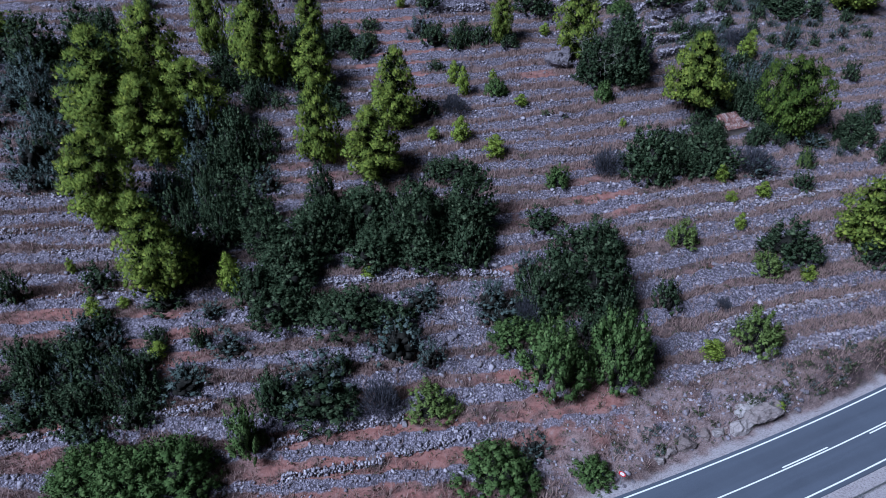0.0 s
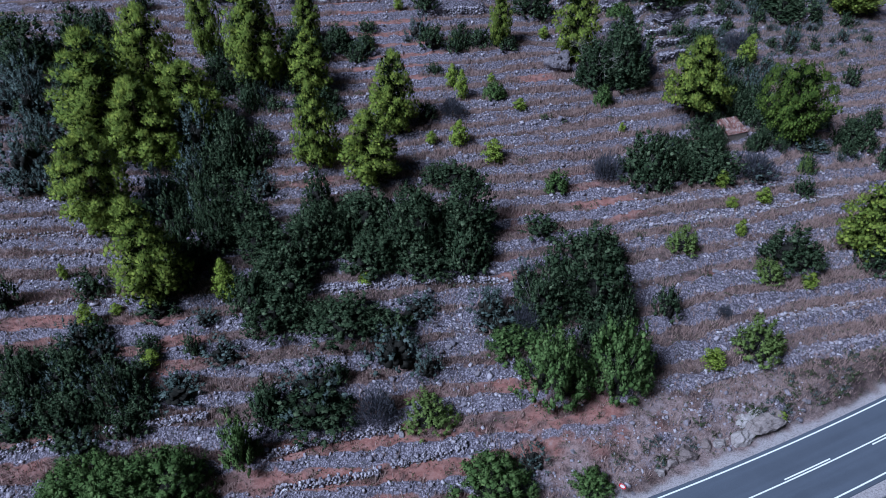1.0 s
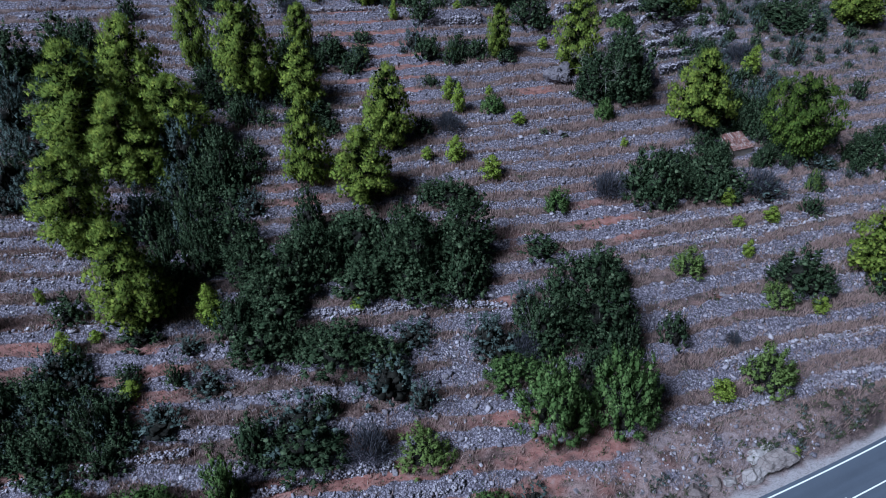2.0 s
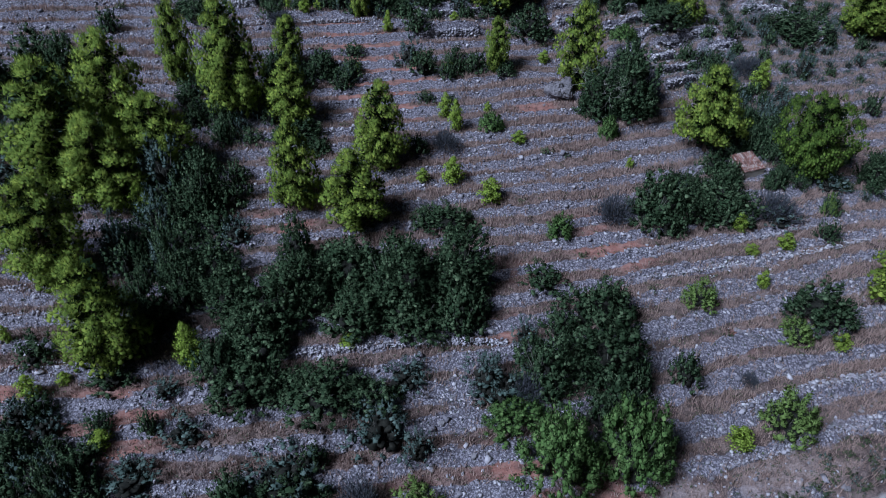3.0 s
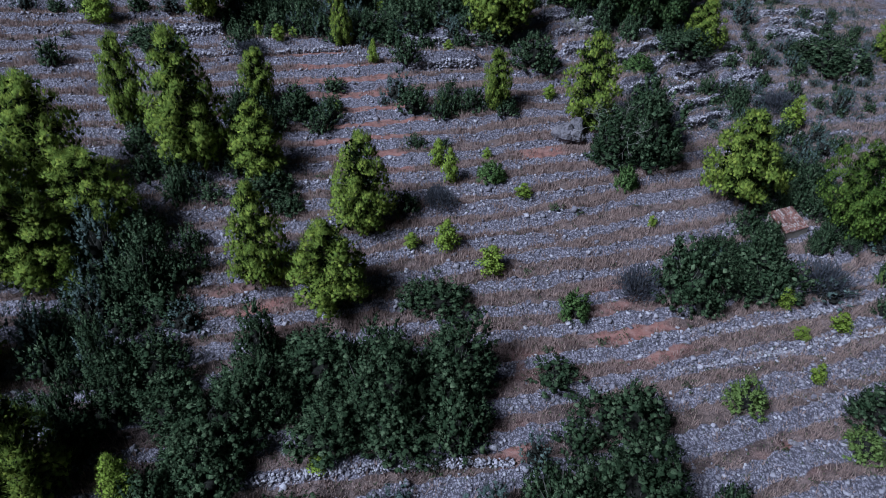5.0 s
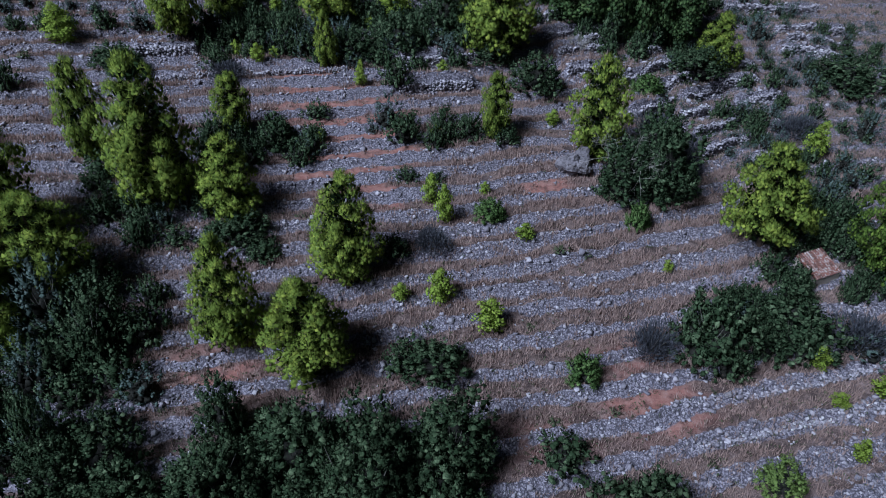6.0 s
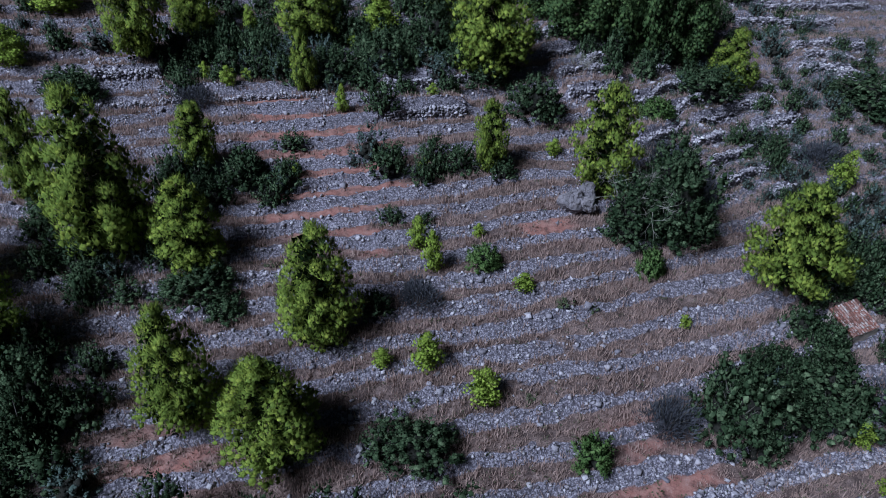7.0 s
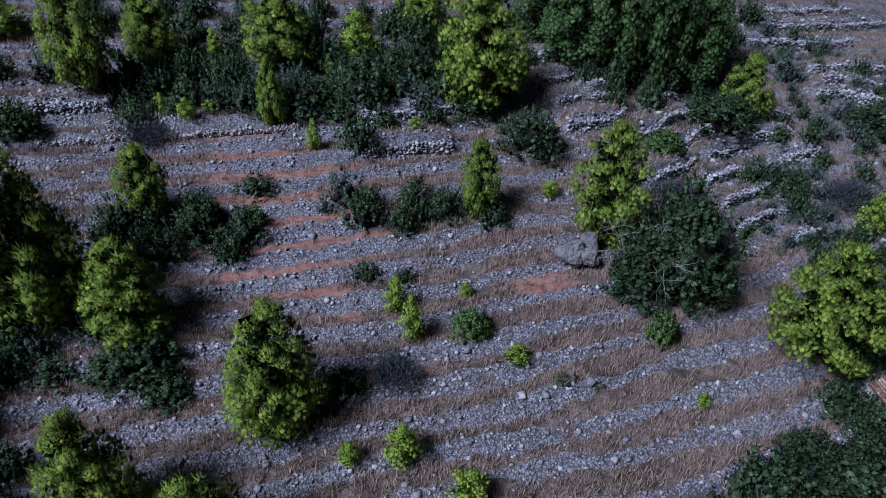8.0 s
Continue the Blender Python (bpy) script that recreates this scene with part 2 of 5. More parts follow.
def hill(x, y):
    """The hillside without its terraces."""
    x, y = np.clip(x, -95, 120), np.clip(y, 0, 200)
    u, v = x / 100, (y - 75) / 100
    z = 16.5 + 30.09 * v + 5.32 * v * v - 5.3 * u - 12.86 * u * v + 0.91 * u * u
    z -= 2.6 * np.exp(-(((x - 41) / 11) ** 2 + ((y - 109) / 13) ** 2))
    return z


def terrace_count(x, y):
    """How many terraces lie below, for the two flights of terraces."""
    x, y = np.clip(x, -95, 120), np.clip(y, 0, 200)
    u, v = x / 50, (y - 80) / 50
    right = (15.602 - 4.117 * u + 18.028 * v - 0.506 * u * u - 1.305 * u * v + 0.084 * v * v + 0.138 * u ** 3 - 0.305 * u * u * v
             + 1.86 * u * v * v - 1.469 * v ** 3 - 2.155 * np.exp(-(((x - 41) / 11) ** 2 + ((y - 109) / 13) ** 2)))
    left = 9.152 - 1.217 * u + 16.545 * v + 0.91 * u * u - 2.09 * u * v + 0.493 * v * v
    return right, left


def terrace(x, y):
    """The count of terraces up to here, and how high one step is."""
    right, left = terrace_count(x, y)
    r0, l0 = terrace_count(x, y - 1)
    r1, l1 = terrace_count(x, y + 1)
    rise = hill(x, y + 1) - hill(x, y - 1)
    step_right, step_left = (np.clip(rise / np.maximum(d, 0.2), 0.4, 1.3) for d in (r1 - r0, l1 - l0))
    wobble = 0.34 * (lattice(x * 0.16, y * 0.2, 3) - 0.5) + 0.16 * (lattice(x * 0.8, y * 0.8, 4) - 0.5)
    return right + wobble, step_right, left + wobble, step_left


def stair(f, edge):
    """Across one step, from a crest to the next: a nearly level tread, then a rubble bank from edge on."""
    return np.where(f < edge, 0.10 * f / edge, 0.10 + 0.90 * smooth(edge, 0.98, f))


ROAD_Z, ROAD_HALF = 4.9, 2.75


def road_y(x):
    return 33.25 + 0.42 * (x - 30) + 0.0016 * (np.clip(x, 0, 60) - 30) ** 2


def off_road(x, y):
    """Metres uphill of the road's centre line (downhill: minus)."""
    return (y - road_y(x)) * 0.92


# retaining walls that still stand on the upper slope: from point to point, along the top edge
LEDGES = [((27.3, 112.4), (31.3, 114.7), (36.6, 118.3)), ((32.2, 112.5), (36.6, 115.3), (41.2, 117.5)), ((36.1, 111.7), (39.7, 114.1), (43.8, 115.7), (48.1, 116.4)), ((27.2, 105.2), (29.9, 107.1), (33.6, 109.8)), ((34.4, 107.2), (38.6, 109.7)), ((34.7, 102.9), (37.8, 105.4), (41.5, 107.7)), ((34.6, 99.3), (40.1, 103.3), (43.1, 104.5)), ((40.5, 99.1), (44.3, 101.1))]
LEDGES_FAR = [((43.8, 112.5), (50.3, 113.6)), ((30.9, 118.3), (34.6, 120.3)), ((44.9, 119.0), (48.8, 119.6)), ((54.6, 123.9), (58.9, 124.2), (63.3, 123.6)), ((55.6, 125.4), (64.3, 127.6)), ((23.8, 120.7), (28.8, 123.2)), ((23.0, 116.3), (25.5, 117.9)), ((51.9, 143.6), (60.4, 144.4), (71.9, 148.6)), ((50.3, 139.3), (61.9, 141.5), (77.2, 147.5)), ((49.5, 135.0), (58.5, 136.1), (66.9, 138.9)), ((55.5, 128.9), (68.5, 132.2))]
LEDGES_UP = [((18.1, 124.0), (25.8, 126.9)), ((18.2, 119.6), (28.2, 124.2)), ((19.0, 115.6), (28.0, 120.2)), ((19.7, 111.9), (26.8, 114.9)), ((-33.6, 106.7), (-26.9, 108.4)), ((-2.4, 109.9), (3.5, 111.7), (7.8, 112.8)), ((-2.2, 105.4), (7.0, 107.4))]


def ledge(x, y):
    """Height that the earth behind those walls adds, and how much of a spot is wall."""
    up, face = np.zeros_like(x), np.zeros_like(x)
    for ends in LEDGES + LEDGES_FAR + LEDGES_UP:
        for (ax, ay), (bx, by) in zip(ends, ends[1:]):
            long = math.hypot(bx - ax, by - ay)
            ux, uy = (bx - ax) / long, (by - ay) / long
            s, d = (x - ax) * ux + (y - ay) * uy, (y - ay) * ux - (x - ax) * uy
            span = smooth(-1.0, 0.6, s) * (1 - smooth(long - 0.6, long + 1.0, s))
            up = np.maximum(up, span * 1.4 * smooth(-0.4, 0.1, d) * (1 - smooth(0.5, 4.0, d)))
            face = np.maximum(face, span * smooth(-0.9, -0.5, d) * (1 - smooth(0.1, 0.5, d)))
    return up, face


def roadside(x, y):
    """The rough slope of broken earth above the road, where no bank is left whole."""
    s = off_road(x, y) + 5 * (lattice(x * 0.2, y * 0.2, 71) - 0.5)
    return (1 - smooth(8, 13, s)) * smooth(5, 12, x) * (1 - smooth(30, 42, x))


def land(x, y):
    """Height of the ground, and how much of it is rubble bank."""
    x, y = np.asarray(x, float), np.asarray(y, float)
    right, step_right, left, step_left = terrace(x, y)
    w = smooth(-25.0, -29.0, x)
    fr, fl = right - np.floor(right), left - np.floor(left)
    wild = overgrown(x, y)
    edge = (0.26 + 0.48 * lattice(x * 0.10, y * 0.19, 9)) * (1 - wild) + 0.6 * wild
    rough = roadside(x, y)
    ruin = (0.6 + 0.4 * smooth(0.25, 0.5, lattice(x * 0.07, y * 0.07, 8))) * (1 - 0.4 * wild) * (1 - 0.6 * rough)
    far = 1 - smooth(150, 190, y)
    near = smooth(14, 24, y)
    z = hill(x, y) + ruin * far * near * ((1 - w) * (stair(fr, edge) - fr) * step_right + w * (stair(fl, edge) - fl) * step_left)
    bank = (1 - w) * smooth(-0.04, 0.10, fr - edge) * (1 - smooth(0.985, 1.0, fr)) + w * smooth(-0.04, 0.10, fl - edge) * (1 - smooth(0.985, 1.0, fl))
    up, face = ledge(x, y)
    whole = smooth(0.14, 0.34, 0.6 * lattice(x * 0.21, y * 0.5, 77) + 0.4 * lattice(x * 0.7, y * 1.1, 78))
    bank = np.maximum(bank * (0.4 + 0.6 * whole) * (1 - 0.4 * wild) * (1 - 0.6 * rough), face)
    z += up + 0.35 * rough * (lattice(x * 0.7, y * 0.7, 72) - 0.5)
    z += 0.16 * (lattice(x * 1.3, y * 1.3, 5) - 0.5) + bank * 0.30 * (lattice(x * 2.2, y * 2.2, 6) - 0.5)
    s = off_road(x, y)
    on_road = np.where(s > 0, 1 - smooth(4.0, 6.2, s), 1 - smooth(4.8, 10.0, -s))
    z = z * (1 - on_road) + (ROAD_Z - 0.06) * on_road
    return z, bank * (1 - on_road)


def ground_at(x, y):
    return float(land(np.array([x]), np.array([y]))[0][0])


def in_view(x, y):
    """Whether the flight ever looks at this place, with a margin."""
    wide = 0.715 * ((y + 0.7) * 0.831 + (50 - hill(x, y)) * 0.556) + 3
    return np.abs(x - 1) < np.minimum(wide, 80)


def overgrown(x, y):
    """Where scrub has crept over the old terraces: the gully and the upper slope beyond it."""
    return smooth(22, 36, x + 6 * (lattice(x * 0.08, y * 0.08, 61) - 0.5)) * smooth(92, 104, y + 8 * (lattice(x * 0.1, y * 0.1, 62) - 0.5))


def scree(x, y):
    """Where loose stones cover the treads too."""
    gully = np.exp(-((x - 2.6 - 0.12 * (y - 48)) / 2.0) ** 2 - ((y - 48.5) / 5.5) ** 2)
    return np.clip(0.7 * smooth(0.68, 0.9, lattice(x * 0.09, y * 0.13, 12)) + 1.3 * gully, 0, 1)


# x, y, reach, strength of bare red clay
CLAY = [(-3, 35, 8, 0.9), (-9, 33.5, 7, 0.9), (7, 41.5, 4, 0.8), (10, 37, 6, 0.6), (15, 38.5, 5, 0.5), (-28, 45.5, 4.5, 1.6), (-40, 48, 5, 0.5), (20, 66, 4, 1.0),
        (19, 70, 3.5, 0.35), (11, 63, 4, 0.25), (8, 55.5, 3, 0.4), (14.3, 91, 2.4, 1.5), (-13, 105, 3.5, 1.5), (-9, 101, 6, 1.7), (-6, 95, 5.5, 1.5),
        (-8, 91, 4.5, 1.3), (-3, 88, 3, 0.6), (-16, 68, 4, 0.5), (30, 55, 2, 0.8), (20, 39, 3, 0.3), (-42, 80, 4, 0.4), (-35, 36, 5, 0.5)]


def clay_of(x, y):
    c = np.zeros_like(x)
    for cx, cy, reach, strength in CLAY:
        c = np.maximum(c, strength * np.exp(-(((x - cx) / reach) ** 2 + ((y - cy) / (0.6 * reach)) ** 2) * 1.2))
    broken = 0.55 * lattice(x * 0.45, y * 0.8, 21) + 0.45 * lattice(x * 1.3, y * 2.4, 22)
    return np.clip(c * 2.6 * smooth(0.22, 0.62, broken + 0.12 * c), 0, 1)


def mesh_of(name, verts, faces, material):
    me = bpy.data.meshes.new(name)
    me.from_pydata(verts, [], faces)
    me.materials.append(material)
    return me


def quads(name, corners, material, facing=None):
    """A mesh of loose four-cornered (n, 4, 3) or three-cornered (n, 3, 3) blades, shaded as the rounded tufts they make up."""
    n, k = corners.shape[:2]
    if facing is not None:
        facing = facing / (np.linalg.norm(facing, axis=1, keepdims=True) + 1e-9)
        wrong = (np.cross(corners[:, 1] - corners[:, 0], corners[:, -1] - corners[:, 0]) * facing).sum(1) < 0
        corners[wrong] = corners[wrong][:, ::-1]
    me = bpy.data.meshes.new(name)
    me.vertices.add(n * k), me.loops.add(n * k), me.polygons.add(n)
    me.vertices.foreach_set("co", corners.reshape(-1).astype(np.float32))
    me.loops.foreach_set("vertex_index", np.arange(n * k, dtype=np.int32))
    me.polygons.foreach_set("loop_start", np.arange(0, n * k, k, dtype=np.int32))
    me.update(calc_edges=True)
    if facing is not None:
        me.polygons.foreach_set("use_smooth", np.ones(n, dtype=bool))
        me.normals_split_custom_set_from_vertices(np.repeat(facing, k, 0).tolist())
    me.materials.append(material)
    return me


def spread(fine_from, fine_to, step, reach):
    """Grid lines: close together in the middle, ever wider apart to the horizon."""
    line = list(np.arange(fine_from, fine_to + step / 2, step))
    gap = step
    while line[-1] < reach:
        gap *= 1.35
        line.append(line[-1] + gap)
    gap = step
    while line[0] > -reach:
        gap *= 1.35
        line.insert(0, line[0] - gap)
    return np.array(line)


def build_ground():
    xs, ys = spread(-62, 86, 0.55, 2500), spread(22, 152, 0.42, 2500)
    gx, gy = np.meshgrid(xs, ys)
    z, bank = land(gx, gy)
    nx, ny = len(xs), len(ys)
    i = np.arange((ny - 1) * (nx - 1))
    a = (i // (nx - 1)) * nx + i % (nx - 1)
    faces = np.stack([a, a + 1, a + nx + 1, a + nx], 1)
    me = bpy.data.meshes.new("ground")
    me.vertices.add(nx * ny), me.loops.add(len(faces) * 4), me.polygons.add(len(faces))
    me.vertices.foreach_set("co", np.stack([gx, gy, z], -1).reshape(-1).astype(np.float32))
    me.loops.foreach_set("vertex_index", faces.reshape(-1).astype(np.int32))
    me.polygons.foreach_set("loop_start", np.arange(0, len(faces) * 4, 4, dtype=np.int32))
    me.update(calc_edges=True)
    s = off_road(gx, gy)
    verge = np.where(s > 0, 1 - smooth(3.6, 4.2, s + 0.9 * (lattice(gx, gy, 31) - 0.5)), 1 - smooth(5.0, 7.5, -s))
    bank = np.maximum(np.maximum(bank, 0.55 * scree(gx, gy)), np.maximum(0.45 * overgrown(gx, gy), 0.8 * roadside(gx, gy) * (off_road(gx, gy) > 4.3) * lattice(gx * 0.6, gy * 0.6, 73)))
    clay = clay_of(gx, gy) * (1 - 0.5 * bank)
    for key, values in (("bank", bank * (1 - 0.4 * clay)), ("clay", clay), ("verge", verge), ("scree", scree(gx, gy)), ("dust", roadside(gx, gy) * smooth(0.25, 0.55, lattice(gx * 0.5, gy * 0.5, 75)))):
        me.attributes.new(key, "FLOAT", "POINT").data.foreach_set("value", values.reshape(-1).astype(np.float32))
    me.polygons.foreach_set("use_smooth", np.ones(len(faces), dtype=bool))
    me.materials.append(GROUND)
    return tagged(new("ground", me), "terraced hillside of stony earth with dry-stone banks", "ground", kind="structure")


ground = build_ground()


def part(name, data, parent, label="", m=None):
    ob = new(name, data)
    ob.parent = parent
    if m is not None:
        ob.matrix_basis = m
    if label:
        ob["label"] = label
    return ob


def empty(name, m):
    ob = new(name)
    ob.empty_display_size = 0.3
    ob.matrix_basis = m
    return ob


# ---- road ----
def ribbon(name, offsets_z, x0, x1, material, step=0.7):
    """A strip that follows the road: its cross-section as (metres uphill of the centre, height)."""
    n = max(2, int((x1 - x0) / step))
    xs = np.linspace(x0, x1, n)
    verts, faces, k = [], [], len(offsets_z)
    for x in xs:
        slope = (road_y(x + 0.1) - road_y(x - 0.1)) / 0.2
        side = Vector((-slope, 1.0, 0)).normalized()
        for off, z in offsets_z:
            verts.append((x + side.x * off, float(road_y(x)) + side.y * off, z))
    for i in range(n - 1):
        for j in range(k - 1):
            a = i * k + j
            faces.append((a, a + k, a + k + 1, a + 1))
    return mesh_of(name, verts, faces, material)


W = ROAD_HALF
road = tagged(new("road", ribbon("road", [(-W - 0.45, ROAD_Z - 0.1), (-W - 0.38, ROAD_Z), (0, ROAD_Z + 0.03), (W + 0.34, ROAD_Z), (W + 0.42, ROAD_Z - 0.1)], -120, 170, ASPHALT)),
              "grey asphalt country road with white lines", "road", kind="structure")


def stripe(off, x0, x1, wide, name, label):
    lift = ROAD_Z + 0.03 * (1 - abs(off) / W) + 0.006
    part(name, ribbon(name, [(off - wide / 2, lift), (off + wide / 2, lift)], x0, x1, LINE_PAINT), road, label)


stripe(W, -120, 170, 0.13, "edge_line", "solid white edge line")
stripe(-W, -120, 170, 0.13, "edge_line", "solid white edge line")
stripe(-0.04, -120, 170, 0.12, "centre_line", "solid white centre line")
for x in (2.5, 16.0, 29.2, 54.0, 67.0):
    stripe(0.18, x, x + 5.0, 0.12, "dash", "white dash beside the centre line")
stripe(-0.28, 38.6, 52.0, 0.12, "dash", "white dash beside the centre line")


def guard_rail():
    """A steel rail on posts along the valley side."""
    thing = tagged(empty("guard_rail", pose(20, float(road_y(20)) - 4.9, ROAD_Z - 0.05)), "grey galvanised steel guard rail beside the road", "guard rail")
    off = -W - 1.75
    wave = [(off, 0.42), (off + 0.05, 0.47), (off, 0.55), (off, 0.60), (off + 0.05, 0.66), (off, 0.72), (off - 0.02, 0.72)]
    beam = part("beam", ribbon("beam", [(o, ROAD_Z + z) for o, z in wave], 5, 80, STEEL, 1.0), thing)
    beam.matrix_parent_inverse = thing.matrix_basis.inverted()
    bm = bmesh.new()
    bmesh.ops.create_cube(bm, size=1, matrix=Matrix.Diagonal((0.1, 0.12, 1.0, 1)))
    bmesh.ops.bevel(bm, geom=bm.edges[:], offset=0.012, affect="EDGES")
    post = bpy.data.meshes.new("post")
    bm.to_mesh(post), bm.free()
    post.materials.append(STEEL)
    for i in range(18):
        x = 6 + i * 4.0
        p = part("post", post, thing, "", pose(x, float(road_y(x)) + (off - 0.12) / 0.92, ROAD_Z + 0.25))
        p.matrix_parent_inverse = thing.matrix_basis.inverted()


guard_rail()


def lathe(bm, rings, sides=12):
    """Joined rings (x, y, z, radius) with closed ends."""
    loops = []
    for x, y, z, r in rings:
        loops.append([bm.verts.new((x + r * math.cos(2 * math.pi * i / sides), y + r * math.sin(2 * math.pi * i / sides), z)) for i in range(sides)])
    for a, b in zip(loops, loops[1:]):
        for i in range(sides):
            bm.faces.new((a[i], a[(i + 1) % sides], b[(i + 1) % sides], b[i]))
    bm.faces.new(loops[0][::-1]), bm.faces.new(loops[-1])


def finish(bm, name, material, soft=False):
    bmesh.ops.recalc_face_normals(bm, faces=bm.faces[:])
    me = bpy.data.meshes.new(name)
    bm.to_mesh(me), bm.free()
    me.materials.append(material)
    if soft:
        me.polygons.foreach_set("use_smooth", np.ones(len(me.polygons), dtype=bool))
    return me


def traffic_sign(x, y):
    thing = tagged(empty("traffic_sign", pose(x, y, ground_at(x, y), 0, 0, -35)), "small round white traffic sign with a red rim", "traffic sign")
    bm = bmesh.new()
    lathe(bm, [(0, 0, -0.3, 0.03), (0, 0, 1.75, 0.03)], 8)
    part("post", finish(bm, "post", STEEL), thing)
    for name, r0, r1, z, mat in (("plate", 0.005, 0.29, 0.0, SIGN_WHITE), ("rim", 0.20, 0.30, 0.012, SIGN_RED)):
        bm = bmesh.new()
        rings = [[bm.verts.new((r * math.cos(k * math.pi / 12), r * math.sin(k * math.pi / 12), v)) for k in range(24)] for r, v in ((r0, z - 0.01), (r1, z - 0.01), (r1, z), (r0, z))]
        for p, q in zip(rings, rings[1:] + rings[:1]):
            for k in range(24):
                bm.faces.new((p[k], p[(k + 1) % 24], q[(k + 1) % 24], q[k]))
        part(name, finish(bm, name, mat), thing, "red rim" if name == "rim" else "", pose(0, -0.05, 1.5, 90, 0, 0))


traffic_sign(14.8, 31.5)


# ---- plants ----
rng = np.random.default_rng(7)


def unit(n):
    v = rng.normal(size=(n, 3))
    return v / np.linalg.norm(v, axis=1, keepdims=True)


def blades(base, along, length, width):
    """Pointed leaf shapes: from base along a direction, as four-cornered rhombs."""
    side = np.cross(along, unit(len(base)))
    side /= np.linalg.norm(side, axis=1, keepdims=True) + 1e-9
    tip = base + along * length[:, None]
    mid = base + along * (length * 0.55)[:, None]
    s = side * (width / 2)[:, None]
    return np.stack([base, mid - s, tip, mid + s], 1)


def tube(bm, points, radii, sides=6):
    loops = []
    for p, r in zip(points, radii):
        loops.append([bm.verts.new((p[0] + r * math.cos(2 * math.pi * i / sides), p[1] + r * math.sin(2 * math.pi * i / sides), p[2])) for i in range(sides)])
    for a, b in zip(loops, loops[1:]):
        for i in range(sides):
            bm.faces.new((a[i], a[(i + 1) % sides], b[(i + 1) % sides], b[i]))
    bm.faces.new(loops[-1])


def limb(bm, start, end, r0, r1, sag):
    """A tapered branch with a bow, as a thin three-sided tube."""
    s, e = np.array(start), np.array(end)
    d = e - s
    across = np.cross(d, (0, 0, 1.0))
    across /= np.linalg.norm(across) + 1e-9
    up = np.cross(across, d / (np.linalg.norm(d) + 1e-9))
    loops = []
    for k in (0.0, 0.5, 1.0):
        c, r = s + d * k + np.array((0, 0, sag * 4 * k * (1 - k))), r0 + (r1 - r0) * k
        loops.append([bm.verts.new(c + r * (math.cos(a) * across + math.sin(a) * up)) for a in (0, 2.09, 4.19)])
    for a, b in zip(loops, loops[1:]):
        for i in range(3):
            bm.faces.new((a[i], a[(i + 1) % 3], b[(i + 1) % 3], b[i]))


BUD = [(0, 0, 1)] + [(0.95 * math.cos(k * 1.2566), 0.95 * math.sin(k * 1.2566), 0.25) for k in range(5)] + [(0, 0, -0.7)]
BUD_FACES = [(0, 1 + k, 1 + (k + 1) % 5) for k in range(5)] + [(6, 1 + (k + 1) % 5, 1 + k) for k in range(5)]


def cores(centres, radii, axes, long):
    """The dense middle of each tuft, a crooked bud: corners and their outward ways, (n, 7, 3) each."""
    n = len(centres)
    side = np.cross(axes, unit(n))
    side /= np.linalg.norm(side, axis=1, keepdims=True) + 1e-9
    third = np.cross(axes, side)
    ball = np.array(BUD)[None] * rng.uniform(0.6, 1.3, (n, 7, 1))
    ways = ball[..., :1] * side[:, None] + ball[..., 1:2] * third[:, None] + ball[..., 2:] * axes[:, None]
    shape = ball[..., :1] * side[:, None] + ball[..., 1:2] * third[:, None] + long * ball[..., 2:] * axes[:, None]
    return centres[:, None] + shape * radii[:, None, None], ways + 0.35 * unit(n * 7).reshape(n, 7, 3)


def crown_mesh(name, leaves, facing, core, ways, material):
    """One crown: loose pointed leaves (n, 3, 3) and the cores of its tufts, with the ways they face."""
    n, m = len(leaves), len(core)
    verts = np.concatenate([leaves.reshape(-1, 3), core.reshape(-1, 3)])
    normals = np.concatenate([np.repeat(facing, 3, 0), ways.reshape(-1, 3)])
    normals /= np.linalg.norm(normals, axis=1, keepdims=True) + 1e-9
    wrong = (np.cross(leaves[:, 1] - leaves[:, 0], leaves[:, 2] - leaves[:, 0]) * facing).sum(1) < 0
    order = np.arange(n * 3).reshape(n, 3)
    order[wrong] = order[wrong][:, ::-1]
    order = np.concatenate([order, (n * 3 + np.arange(m)[:, None, None] * 7 + np.array(BUD_FACES)[None]).reshape(-1, 3)])
    me = bpy.data.meshes.new(name)
    me.vertices.add(len(verts)), me.loops.add(order.size), me.polygons.add(len(order))
    me.vertices.foreach_set("co", verts.reshape(-1).astype(np.float32))
    me.loops.foreach_set("vertex_index", order.reshape(-1).astype(np.int32))
    me.polygons.foreach_set("loop_start", np.arange(0, order.size, 3, dtype=np.int32))
    me.update(calc_edges=True)
    me.polygons.foreach_set("use_smooth", np.ones(len(order), dtype=bool))
    me.normals_split_custom_set_from_vertices(normals.tolist())
    me.materials.append(material)
    return me


